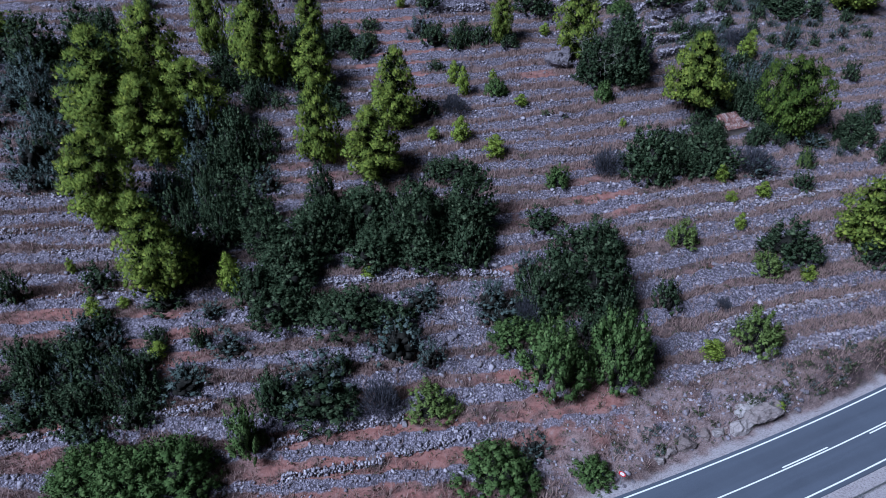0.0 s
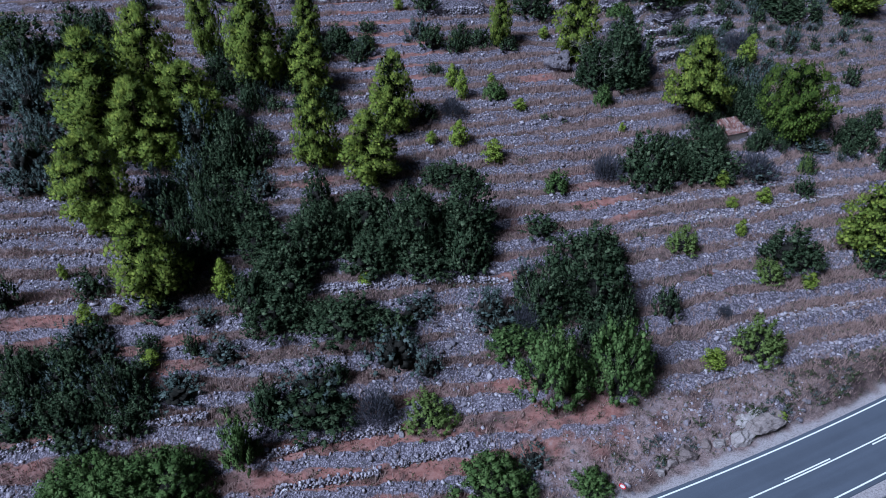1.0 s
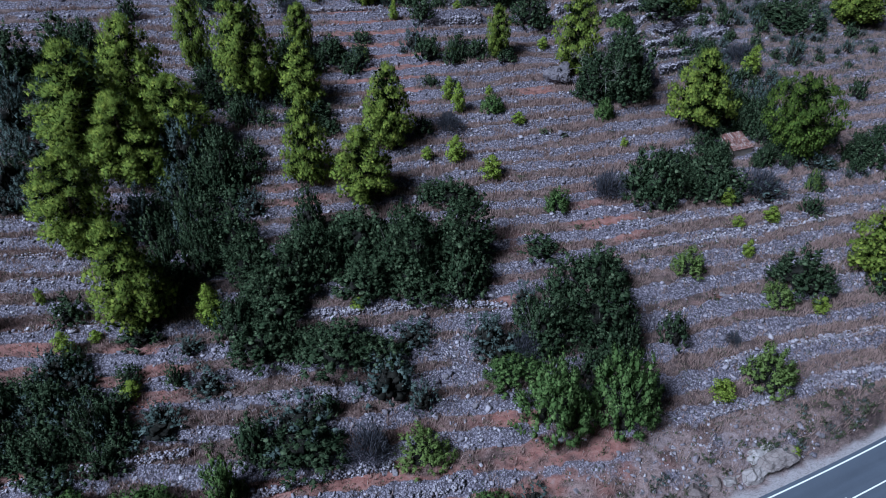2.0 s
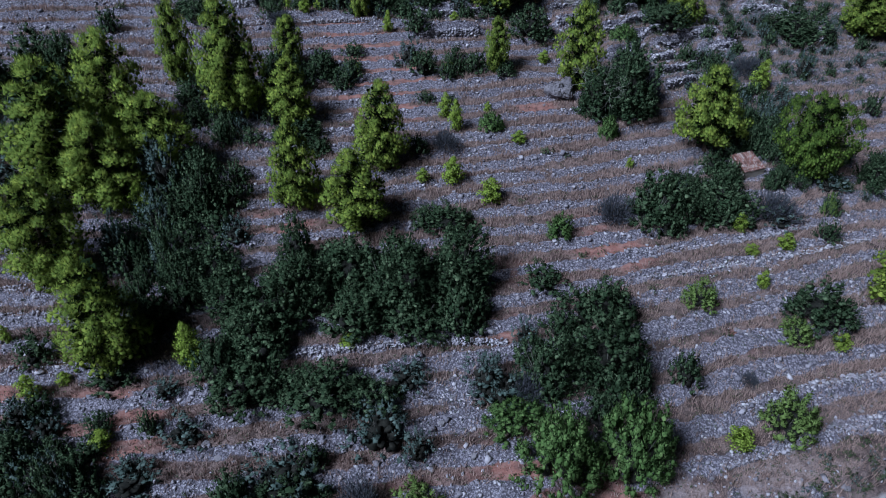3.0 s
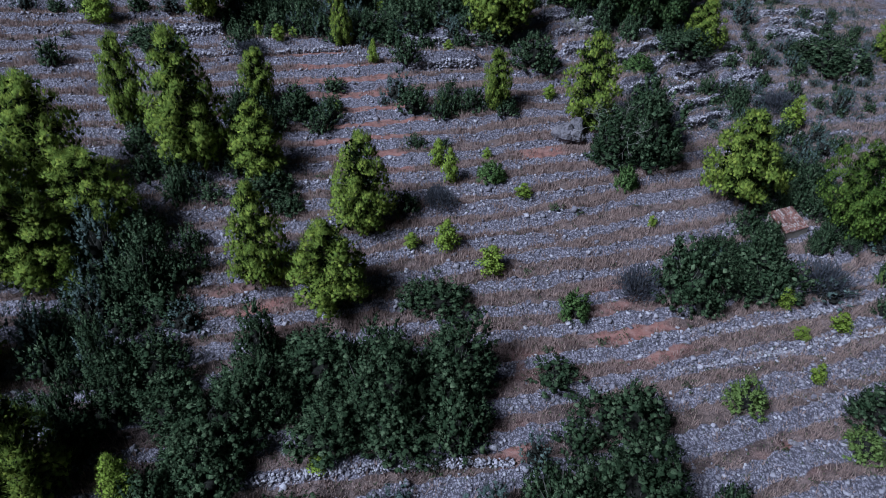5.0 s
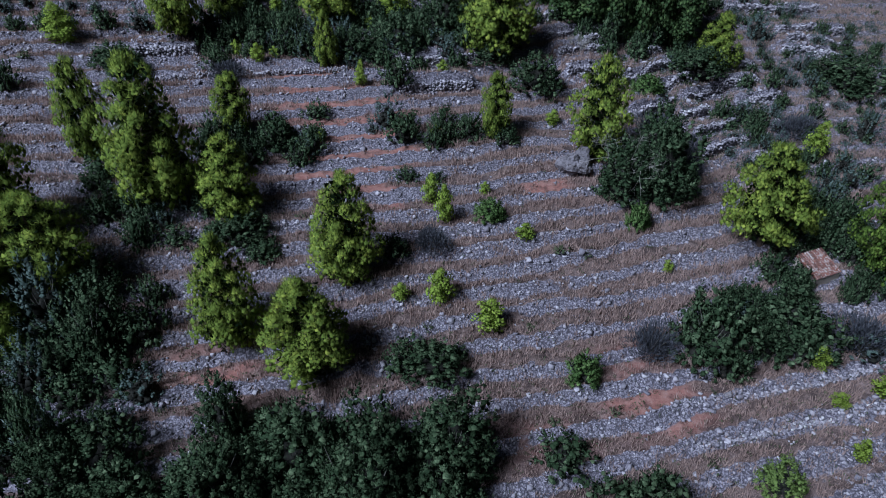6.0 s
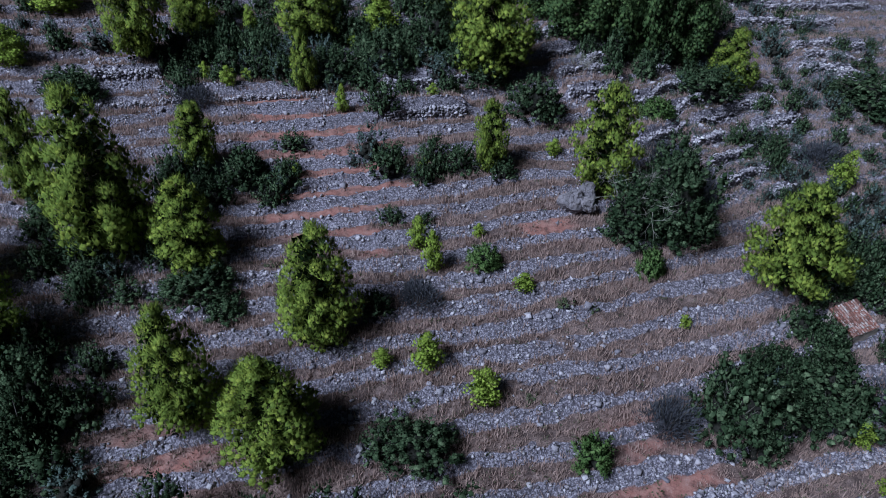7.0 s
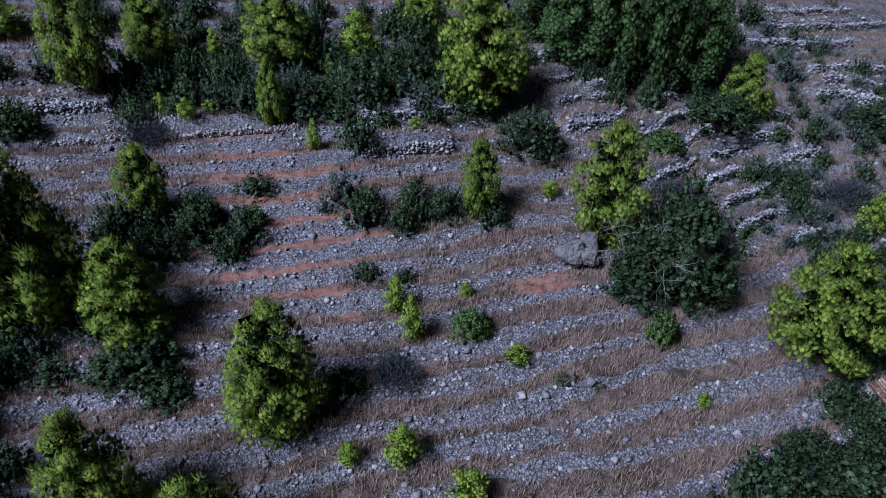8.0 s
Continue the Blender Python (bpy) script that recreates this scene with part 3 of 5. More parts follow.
def clumps(centres, radii, each, length, width, upward, axes):
    """Pointed leaves that fringe each tuft, and the way that each leaf's side of its tuft faces."""
    n = len(centres)
    c, r, shoot = np.repeat(centres, each, 0), np.repeat(radii, each), np.repeat(axes, each, 0)
    out = unit(n * each)
    back = (out * shoot).sum(1)
    out = np.where((back < -0.2)[:, None], out - 2 * back[:, None] * shoot, out)
    base = c + out * (r * rng.uniform(0.3, 0.95, n * each))[:, None] + shoot * (0.5 * r * np.abs(back))[:, None]
    along = out + shoot * upward + 0.35 * unit(n * each)
    along /= np.linalg.norm(along, axis=1, keepdims=True)
    leaf = blades(base, along, length * rng.uniform(0.7, 1.3, n * each), width * rng.uniform(0.7, 1.3, n * each))
    half = (leaf[:, 1] - leaf[:, 3]) / 2
    return np.stack([leaf[:, 0] + half, leaf[:, 0] - half, leaf[:, 2]], 1), out + 0.2 * shoot + 0.08 * unit(n * each)


def extent(crown):
    """The reach and height that a crown really has."""
    p = crown.reshape(-1, 3)
    return float(np.percentile(np.hypot(p[:, 0], p[:, 1]), 96)), float(np.percentile(p[:, 2], 99))


def pine_mould(h, r, profile, limbs, leaf, bare, puff, each=18, needle=0.050):
    """Trunk, rising limbs and needle puffs along each limb's outer end: the meshes of one pine."""
    bm = bmesh.new()
    lean = rng.normal(size=2) * 0.03 * h
    heights = np.linspace(0, 0.93, 8)
    axis = [(lean[0] * v * v, lean[1] * v * v, v * h - (0.25 if v == 0 else 0)) for v in heights]
    girth = 0.022 * h
    tube(bm, axis, [girth * (1 - 0.9 * v) + 0.01 for v in heights], 8)
    # as many limbs at each height as the crown is wide there
    levels = np.linspace(bare + 0.04, 0.95, 60)
    share = np.cumsum(np.interp(levels, *zip(*profile)) + 0.10)
    lobes = [(rng.uniform(0, 6.28), rng.uniform(bare, 1), rng.uniform(-0.18, 0.18)) for _ in range(14)]
    centres, radii, lobe_of, lobe_size = [], [], [], []

    def lobe(at, size, tall):
        """A flame-shaped lobe of needles: smaller tufts over the upper part of an egg."""
        turn = rng.uniform(0, 6.28)
        for j in range(9):
            up = 1 - 1.35 * (j + 0.5) / 9
            flat = math.sqrt(max(0.0, 1 - up * up))
            d = np.array((math.cos(turn + j * 2.4) * flat, math.sin(turn + j * 2.4) * flat, up * tall))
            centres.append(at + d * size * 0.66 * rng.uniform(0.85, 1.1)), radii.append(size * rng.uniform(0.38, 0.52))
            lobe_of.append(at), lobe_size.append(size)

    golden = rng.uniform(0, 6)
    for i in range(limbs):
        v = float(np.interp((i + rng.uniform(0, 1)) / limbs * share[-1], share, levels))
        a = golden + i * 2.4 + rng.normal() * 0.3
        wide = 1.0
        for la, lv, amount in lobes:
            wide += amount * max(0.0, math.cos(a - la)) ** 4 * math.exp(-((v - lv) / 0.14) ** 2)
        size = puff * rng.uniform(0.8, 1.25) * (1.15 - 0.5 * v)
        reach = max(0.1, r * np.interp(v, *zip(*profile)) * wide * rng.uniform(0.85, 1.04) - 0.75 * size)
        stem = np.array((lean[0] * v * v, lean[1] * v * v, max(0.03, v - 0.35 * reach / h - 0.03) * h))
        end = np.array((lean[0] * v * v + math.cos(a) * reach, lean[1] * v * v + math.sin(a) * reach, v * h))
        limb(bm, stem, end, girth * 0.35 * (1.05 - v), 0.012, -0.03 * reach)
        lobe(end - np.array((0, 0, 0.3 * size)), size, rng.uniform(1.1, 1.6))
        if reach > 1.3 * size:
            lobe(stem + (end - stem) * 0.52 + np.array((0, 0, 0.1 * size)), size * 0.9, 1.3)
    for v, k in ((0.93, 0.62), (0.89, 0.7), (0.85, 0.75)):
        a = rng.uniform(0, 6.28)
        off = (0.97 - v) * r * 1.3
        lobe(np.array((lean[0] * v * v + math.cos(a) * off, lean[1] * v * v + math.sin(a) * off, v * h)), puff * k, 1.6)
    centres, radii = np.array(centres), np.array(radii)
    n = len(centres)
    c, size = np.repeat(centres, each, 0), np.repeat(radii, each)
    out = unit(n * each)
    out[:, 2] = np.where(out[:, 2] < -0.3, -out[:, 2], out[:, 2])
    base = c + out * (size * rng.uniform(0.35, 0.9, n * each))[:, None] * np.array((1, 1, 1.45))
    along = 0.65 * out + np.array((0, 0, 0.75)) + 0.3 * unit(n * each)
    along /= np.linalg.norm(along, axis=1, keepdims=True)
    spike = blades(base, along, 0.38 * puff * rng.uniform(0.6, 1.4, n * each), needle * puff * rng.uniform(0.7, 1.3, n * each))
    half = (spike[:, 1] - spike[:, 3]) / 2
    crown = np.stack([spike[:, 0] + half, spike[:, 0] - half, spike[:, 2]], 1)
    from_lobe = (base - np.repeat(np.array(lobe_of), each, 0)) / np.repeat(np.array(lobe_size), each)[:, None]
    whole = c - centres.mean(0) * np.array((1, 1, 0.7))
    whole /= np.linalg.norm(whole, axis=1, keepdims=True) + 1e-9
    facing = 0.4 * out + 0.7 * from_lobe + 0.45 * whole + 0.08 * unit(n * each) - np.array((0, 0, 0.1))
    up = np.tile(np.array((0, 0, 1.0)), (n, 1)) + 0.3 * unit(n)
    core, ways = cores(centres, 0.45 * radii, up / np.linalg.norm(up, axis=1, keepdims=True), 1.7)
    ways = 0.5 * ways + 0.8 * (core - np.array(lobe_of)[:, None]) / np.array(lobe_size)[:, None, None] + 0.3 * whole[::each][:, None] - np.array((0, 0, 0.1))
    # inner needles that close the crown; tall pines get theirs darkened with painted-in shade
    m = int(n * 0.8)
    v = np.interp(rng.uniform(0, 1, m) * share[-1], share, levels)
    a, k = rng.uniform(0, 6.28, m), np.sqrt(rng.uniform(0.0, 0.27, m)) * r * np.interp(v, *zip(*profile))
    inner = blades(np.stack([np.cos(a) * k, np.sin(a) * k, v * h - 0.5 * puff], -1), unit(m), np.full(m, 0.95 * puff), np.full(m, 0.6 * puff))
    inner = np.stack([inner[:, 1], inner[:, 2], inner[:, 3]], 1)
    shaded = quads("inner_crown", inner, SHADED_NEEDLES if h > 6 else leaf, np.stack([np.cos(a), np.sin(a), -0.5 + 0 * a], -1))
    return finish(bm, "trunk", PINE_BARK, True), crown_mesh("crown", crown, facing, core, ways, leaf), extent(crown), shaded


def dome_mould(r, h, count, each, leaf, length, width, clump, upward=0.25, ragged=0.25, stems=9, fill=0.35):
    """A shrub: several stems from the ground and leaf tufts over an uneven dome."""
    bm = bmesh.new()
    centres, radii, shoots, foot = [], [], [], []
    lobes = [(unit(1)[0], rng.uniform(-ragged, ragged)) for _ in range(14)]
    plumes = count // 3
    for i in range(plumes + plumes // 3):
        # evenly spread over the dome, with some scatter; the last third closes the crown's top further in
        up = ((i + 0.5) / plumes if i < plumes else rng.uniform(0.45, 1.0)) ** (0.85 + 0.3 * min(1.0, max(0.0, h / r - 1)))
        a = i * 2.39996 + rng.normal() * 0.25
        up = min(1.0, max(0.0, up + rng.normal() * 0.03))
        flat = math.sqrt(1 - up * up)
        d = np.array((math.cos(a) * flat, math.sin(a) * flat, up))
        bulge = 1 - ragged * 0.3
        for way, amount in lobes:
            way = np.array((way[0], way[1], abs(way[2])))
            bulge += amount * max(0.0, float(d @ way)) ** 8
        k = rng.uniform(0.86, 0.98) if rng.uniform() > fill else rng.uniform(0.58, 0.86)
        if i >= plumes:
            k = rng.uniform(0.55, 0.75)
        p = d * bulge * k * np.array((r, r, h)) * np.array((1, 1, 0.95))
        p[2] = max(p[2], 0.10 * h * rng.uniform(0, 1))
        shoot = d * np.array((0.8, 0.8, 1)) + np.array((0, 0, 0.75)) + 0.25 * unit(1)[0]
        shoot /= np.linalg.norm(shoot)
        # a plume: three tufts one above another, the upper ones smaller
        big = clump * rng.uniform(0.85, 1.45)
        for j in range(3):
            side = 0.35 * big * unit(1)[0]
            centres.append(p + shoot * big * (0.75 * j - 1.1) + side), radii.append(big * (1.2 - 0.24 * j) * rng.uniform(0.85, 1.15))
            shoots.append(shoot), foot.append(p - shoot * big * 0.9)
            centres[-1][2] = max(centres[-1][2], 0.12)
    for i in range(stems):
        a = i * 2.4 + rng.normal() * 0.3
        d = np.array((math.cos(a) * r * rng.uniform(0.2, 0.5), math.sin(a) * r * rng.uniform(0.2, 0.5), h * rng.uniform(0.35, 0.62)))
        limb(bm, (math.cos(a) * 0.05 * r, math.sin(a) * 0.05 * r, -0.2), d, 0.03 * r + 0.015, 0.012, 0.06 * h)
    crown, facing = clumps(np.array(centres), np.array(radii), each, length, width, upward, np.array(shoots))
    core, ways = cores(np.array(centres), 0.46 * np.array(radii), np.array(shoots), 1.3)
    from_foot = (np.array(centres) - np.array(foot)) / clump
    facing = 0.6 * facing + 0.4 * np.repeat(from_foot, each, 0)
    ways = 0.6 * ways + 0.4 * from_foot[:, None]
    made = (finish(bm, "stem", BUSH_BARK, True), crown_mesh("crown", crown, facing, core, ways, leaf), extent(crown))
    if count < 60:
        return made
    # near-black cores inside the crown; their colour stands in for shade between tufts
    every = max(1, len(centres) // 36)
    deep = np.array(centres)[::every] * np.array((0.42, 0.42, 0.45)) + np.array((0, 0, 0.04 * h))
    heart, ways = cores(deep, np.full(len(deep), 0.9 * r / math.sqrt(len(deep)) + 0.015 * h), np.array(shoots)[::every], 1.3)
    return *made, crown_mesh("inner_wood", np.zeros((0, 3, 3)), np.zeros((0, 3)), heart, ways, SHADE_CORE)


def twig_mould(r, h, count, leaf):
    """A nearly leafless shrub: a spray of thin grey twigs."""
    bm = bmesh.new()
    for i in range(10):
        a = i * 2.4
        limb(bm, (0, 0, -0.2), (math.cos(a) * r * 0.6, math.sin(a) * r * 0.6, h * rng.uniform(0.5, 0.85)), 0.03, 0.01, 0.1)
    d = unit(count)
    d[:, 2] = np.abs(d[:, 2])
    lobes = unit(9)
    bulge = 0.72 + 0.4 * np.max(np.maximum(d @ lobes.T, 0) ** 10, axis=1)
    base = d * (bulge * rng.uniform(0.3, 0.9, count))[:, None] * np.array((r, r, h))
    along = d * np.array((0.6, 0.6, 1.0)) + np.array((0, 0, 0.5)) + 0.6 * unit(count)
    along /= np.linalg.norm(along, axis=1, keepdims=True)
    spray = blades(base, along, rng.uniform(0.2, 0.42, count), rng.uniform(0.035, 0.075, count))
    return finish(bm, "stem", BUSH_BARK, True), quads("crown", spray, leaf), extent(spray)


CONE = [(0, 0.55), (0.1, 0.84), (0.22, 1.0), (0.38, 0.97), (0.55, 0.84), (0.72, 0.64), (0.87, 0.40), (1, 0.12)]
OVAL = [(0, 0.45), (0.1, 0.72), (0.25, 0.94), (0.42, 1.0), (0.6, 0.94), (0.77, 0.74), (0.9, 0.46), (1, 0.15)]
SPREADING = [(0, 0.5), (0.16, 0.80), (0.3, 1.0), (0.48, 0.90), (0.64, 0.66), (0.8, 0.46), (0.92, 0.28), (1, 0.08)]
PARASOL = [(0, 0.50), (0.2, 0.75), (0.35, 0.97), (0.6, 1.05), (0.8, 0.9), (0.93, 0.6), (1, 0.25)]

PINES = [pine_mould(10, 3.2, p, n, PINE_LEAF, 0.02, 0.80) for p, n in ((CONE, 50), (CONE, 56), (OVAL, 52), (OVAL, 58))]
TALL_PINES = [pine_mould(13, 3.8, p, n, PINE_LEAF, 0.05, 0.92) for p, n in ((OVAL, 58), (CONE, 60), (OVAL, 64))]
OLD_PINES = [pine_mould(13, 3.8, p, n, OLD_PINE_LEAF, 0.04, 0.95, 11) for p, n in ((OVAL, 58), (CONE, 60), (OVAL, 64))]
SMALL_PINES = [pine_mould(4.5, 1.4, CONE, 26, YOUNG_LEAF, 0.02, 0.46, 12) for _ in range(2)]
BARE_PINE = pine_mould(11, 4.4, SPREADING, 72, PINE_LEAF, 0.16, 0.85)
PARASOL_PINE = pine_mould(10, 4.6, PARASOL, 150, PARASOL_LEAF, 0.05, 0.66, 17)
YOUNG = [pine_mould(2.4, 1.0, OVAL, 14, YOUNG_LEAF, 0.0, 0.38, 12) for _ in range(3)]
MASTIC_LARGE = [dome_mould(3.3, 4.8, 360, 11, MASTIC_LEAF, 0.16, 0.085, 0.35, 0.7, 0.34, 12, 0.25) for _ in range(3)]
MASTIC_TALL = [dome_mould(3.0, 7.2, 450, 11, MASTIC_LEAF, 0.16, 0.085, 0.35, 0.7, 0.34, 14, 0.25) for _ in range(2)]
MASTIC_SMALL = [dome_mould(1.8, 2.6, 90, 8, MASTIC_LEAF, 0.165, 0.092, 0.31, 0.5, 0.25, 9, 0.25) for _ in range(4)]
CAROB_LARGE = [dome_mould(3.6, 5.5, 360, 24, CAROB_LEAF, 0.17, 0.085, 0.40, 0.7, 0.22, 12, 0.25) for _ in range(2)]
CAROB_SMALL = [dome_mould(1.8, 2.6, 135, 22, CAROB_LEAF, 0.15, 0.08, 0.28, 0.6, 0.2, 8, 0.25) for _ in range(2)]
ALMOND = [dome_mould(2.0, 3.0, 200, 17, ALMOND_LEAF, 0.12, 0.07, 0.22, 0.3, 0.2, 9, 0.4) for _ in range(2)]
GREY = [dome_mould(2.2, 3.2, 72, 10, GREY_LEAF, 0.19, 0.06, 0.27, 0.9, 0.25, 12, 0.3) for _ in range(3)]
GREY_TALL = [dome_mould(2.2, 5.6, 108, 11, GREY_LEAF, 0.19, 0.06, 0.27, 0.9, 0.25, 12, 0.3) for _ in range(2)]
DRY = [twig_mould(2.0, 2.6, 2600, DRY_TWIG) for _ in range(2)]
MASTIC_UPPER = [dome_mould(1.8, 2.6, 75, 7, MASTIC_LEAF, 0.18, 0.10, 0.34, 0.6, 0.25, 1, 0.25) for _ in range(3)]
SCRUB = [dome_mould(0.8, 0.8, 15, 8, SCRUB_LEAF, 0.15, 0.06, 0.17, 0.6, 0.4, 5) for _ in range(3)]
SCRUB_GREY = [dome_mould(0.9, 0.9, 16, 8, GREY_LEAF, 0.17, 0.055, 0.17, 0.8, 0.4, 6) for _ in range(3)]


def plant(name, mould, at, label, category, group=""):
    """Sets a plant of the mould on the ground, stretched to at: x, y, reach, height."""
    x, y, r, h = at
    k, v = r / mould[2][0], h / mould[2][1]
    thing = tagged(empty(name, Matrix.Translation((x, y, ground_at(x, y) - 0.05)) @ Matrix.Rotation(rng.uniform(0, 6.28), 4, "Z") @ Matrix.Diagonal((k, k, v, 1))),
                   label, category, group)
    part(mould[0].name.split(".")[0], mould[0], thing)
    part("crown", mould[1], thing)
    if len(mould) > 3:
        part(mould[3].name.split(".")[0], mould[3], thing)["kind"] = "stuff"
    return thing


def pick(moulds):
    return moulds[int(rng.integers(len(moulds)))]

MASTIC_A = [(47.8, 73.4, 1.4, 2.7), (-14.2, 79.9, 2.1, 1.8), (-18.6, 81.4, 2.2, 1.8), (-22.5, 80.9, 2.2, 1.9), (-25.6, 80.3, 1.5, 3.6), (-16.7, 81.9, 3.3, 2.8), (16.6, 57.1, 3.9, 5.5), (9.9, 50.1, 3.2, 6.4), (16.3, 50.5, 3.6, 7.8), (18.7, 48.9, 1.2, 4.2), (-8.1, 61.2, 4.0, 5.4), (-2.4, 58.7, 3.5, 7.3), (3.0, 61.1, 3.2, 7.0), (-7.7, 56.5, 3.7, 3.5), (-2.1, 56.2, 3.1, 3.5), (2.9, 55.6, 2.5, 4.8), (-15.0, 56.1, 3.7, 5.0), (-16.8, 52.5, 3.5, 4.7), (-16.8, 48.5, 3.4, 3.9), (-9.9, 48.0, 4.0, 3.4), (1.7, 69.0, 3.4, 3.1), (-0.9, 68.7, 2.1, 2.5)]
MASTIC_B = [(-11.3, 39.0, 3.9, 3.3), (-15.5, 38.5, 2.0, 4.9), (-36.1, 51.6, 2.3, 2.7), (-44.1, 49.6, 1.7, 3.9), (-37.8, 41.2, 1.9, 4.4), (-29.1, 39.7, 1.7, 5.1), (-34.8, 40.4, 1.5, 2.1), (-37.8, 37.2, 2.4, 2.9), (-31.8, 36.1, 2.3, 2.0), (-27.4, 38.3, 2.4, 2.0), (26.1, 71.4, 4.0, 5.8), (34.0, 72.3, 4.1, 5.0), (35.5, 80.2, 2.2, 3.2), (45.5, 69.0, 1.6, 2.5), (42.6, 77.4, 1.2, 3.3), (56.6, 79.1, 2.7, 3.7), (59.3, 75.2, 1.8, 3.8), (39.1, 57.7, 3.7, 4.8), (48.6, 56.9, 2.2, 3.2), (23.5, 50.4, 1.9, 3.8), (64.0, 95.1, 1.6, 3.2), (11.6, 61.2, 2.6, 2.2)]
MASTIC_C = [(-22.0, 59.4, 3.4, 5.3), (-24.6, 57.2, 2.4, 3.3), (-25.1, 70.5, 2.2, 6.6), (-56.4, 85.4, 3.3, 7.3), (-50.0, 89.3, 4.3, 6.2), (22.3, 90.5, 3.3, 6.6), (27.1, 90.9, 3.9, 8.8), (27.6, 95.0, 3.2, 8.0), (-2.0, 80.3, 1.8, 2.5), (-1.4, 96.6, 2.3, 3.3), (2.9, 99.5, 2.1, 2.8), (6.3, 98.4, 2.1, 3.0), (10.4, 97.6, 1.8, 2.2), (-11.5, 99.5, 2.1, 1.8), (-15.3, 93.8, 2.5, 3.7), (-11.2, 93.9, 1.9, 2.9), (-15.0, 95.1, 2.8, 2.4), (-23.9, 106.4, 2.0, 2.7), (-20.4, 112.6, 1.7, 4.1), (-16.5, 112.6, 2.2, 4.0), (-8.1, 118.1, 3.4, 5.2), (-8.3, 111.4, 3.5, 3.3), (-2.2, 112.2, 3.3, 4.7)]
MASTIC_D = [(3.4, 117.4, 3.6, 7.6), (-2.6, 105.5, 2.3, 3.9), (15.3, 108.2, 3.7, 5.0), (9.7, 113.1, 3.1, 3.0), (41.0, 108.7, 2.3, 3.3), (45.2, 108.2, 2.1, 3.1), (43.1, 103.4, 1.6, 3.8), (58.7, 118.5, 3.6, 3.0), (50.6, 139.3, 2.0, 3.5), (38.8, 116.4, 4.4, 3.7), (-0.9, 90.8, 1.6, 1.7), (2.2, 90.6, 1.3, 1.1), (-45.3, 99.1, 1.8, 3.3), (-36.1, 104.8, 2.6, 2.4), (-47.5, 89.2, 2.6, 6.5), (61.7, 116.0, 5.5, 4.6), (-14.2, 79.8, 1.9, 1.6), (-31.3, 97.4, 1.2, 1.8), (26.2, 90.6, 2.6, 7.5), (-34.0, 104.1, 3.0, 3.4), (-24.0, 45.1, 1.1, 2.7), (-28.9, 49.4, 2.4, 2.1)]
MASTIC_E = [(-19.5, 57.0, 2.6, 5.5), (-17.6, 53.9, 2.8, 4.7), (-19.0, 49.8, 2.4, 4.2), (-13.6, 58.5, 3.3, 5.5), (-13.9, 62.9, 2.0, 6.1), (-11.1, 49.1, 2.8, 2.3), (-5.2, 48.0, 3.0, 2.5), (-4.5, 58.4, 2.9, 6.0), (1.3, 60.3, 4.0, 4.7), (-1.3, 55.8, 3.6, 3.0), (-7.3, 56.4, 2.9, 2.6), (3.0, 56.4, 2.6, 4.8), (-26.1, 60.2, 1.7, 7.3), (-25.5, 68.7, 2.4, 6.1), (-24.1, 58.5, 2.1, 5.6), (-28.0, 56.3, 1.9, 5.7), (-22.5, 62.6, 1.9, 3.5), (-35.2, 70.1, 2.3, 4.2), (-36.4, 60.2, 2.0, 3.0), (-27.1, 52.4, 1.4, 4.8), (-21.7, 93.1, 2.0, 4.1), (-17.7, 91.2, 2.1, 2.9)]
GREY_A = [(50.2, 78.0, 2.8, 2.4), (40.7, 71.5, 2.8, 2.4), (-34.9, 45.2, 2.0, 3.9), (-23.9, 40.7, 2.9, 2.2), (-21.0, 44.6, 2.5, 2.7), (-23.5, 48.4, 1.9, 1.6), (-4.2, 44.7, 3.7, 4.5), (-1.2, 43.1, 1.5, 3.2), (-2.5, 49.7, 2.9, 2.5), (4.9, 49.4, 2.2, 4.0), (-12.0, 40.8, 4.4, 3.8), (7.9, 34.5, 2.0, 1.8), (-51.8, 75.9, 2.7, 6.1), (-48.8, 67.0, 3.1, 6.5), (-31.0, 74.4, 3.3, 5.3), (-32.4, 62.9, 1.9, 3.9), (-26.7, 61.2, 1.9, 5.1), (9.0, 54.2, 1.8, 3.1), (-3.4, 99.0, 2.3, 4.1), (-2.2, 112.0, 2.7, 2.4), (3.5, 113.5, 3.1, 2.3), (-9.3, 114.5, 1.8, 3.1)]
GREY_B = [(-34.2, 111.4, 2.2, 3.3), (-14.4, 110.1, 1.7, 2.4), (52.0, 127.4, 3.0, 3.6), (57.6, 104.4, 2.1, 4.3), (61.2, 135.4, 1.3, 3.0), (-28.6, 39.5, 1.2, 3.4), (-32.1, 62.3, 2.0, 6.0), (-29.5, 70.8, 3.1, 7.6), (-29.0, 66.0, 2.2, 5.3), (-1.9, 50.7, 2.2, 1.9), (6.0, 48.9, 3.9, 3.3)]
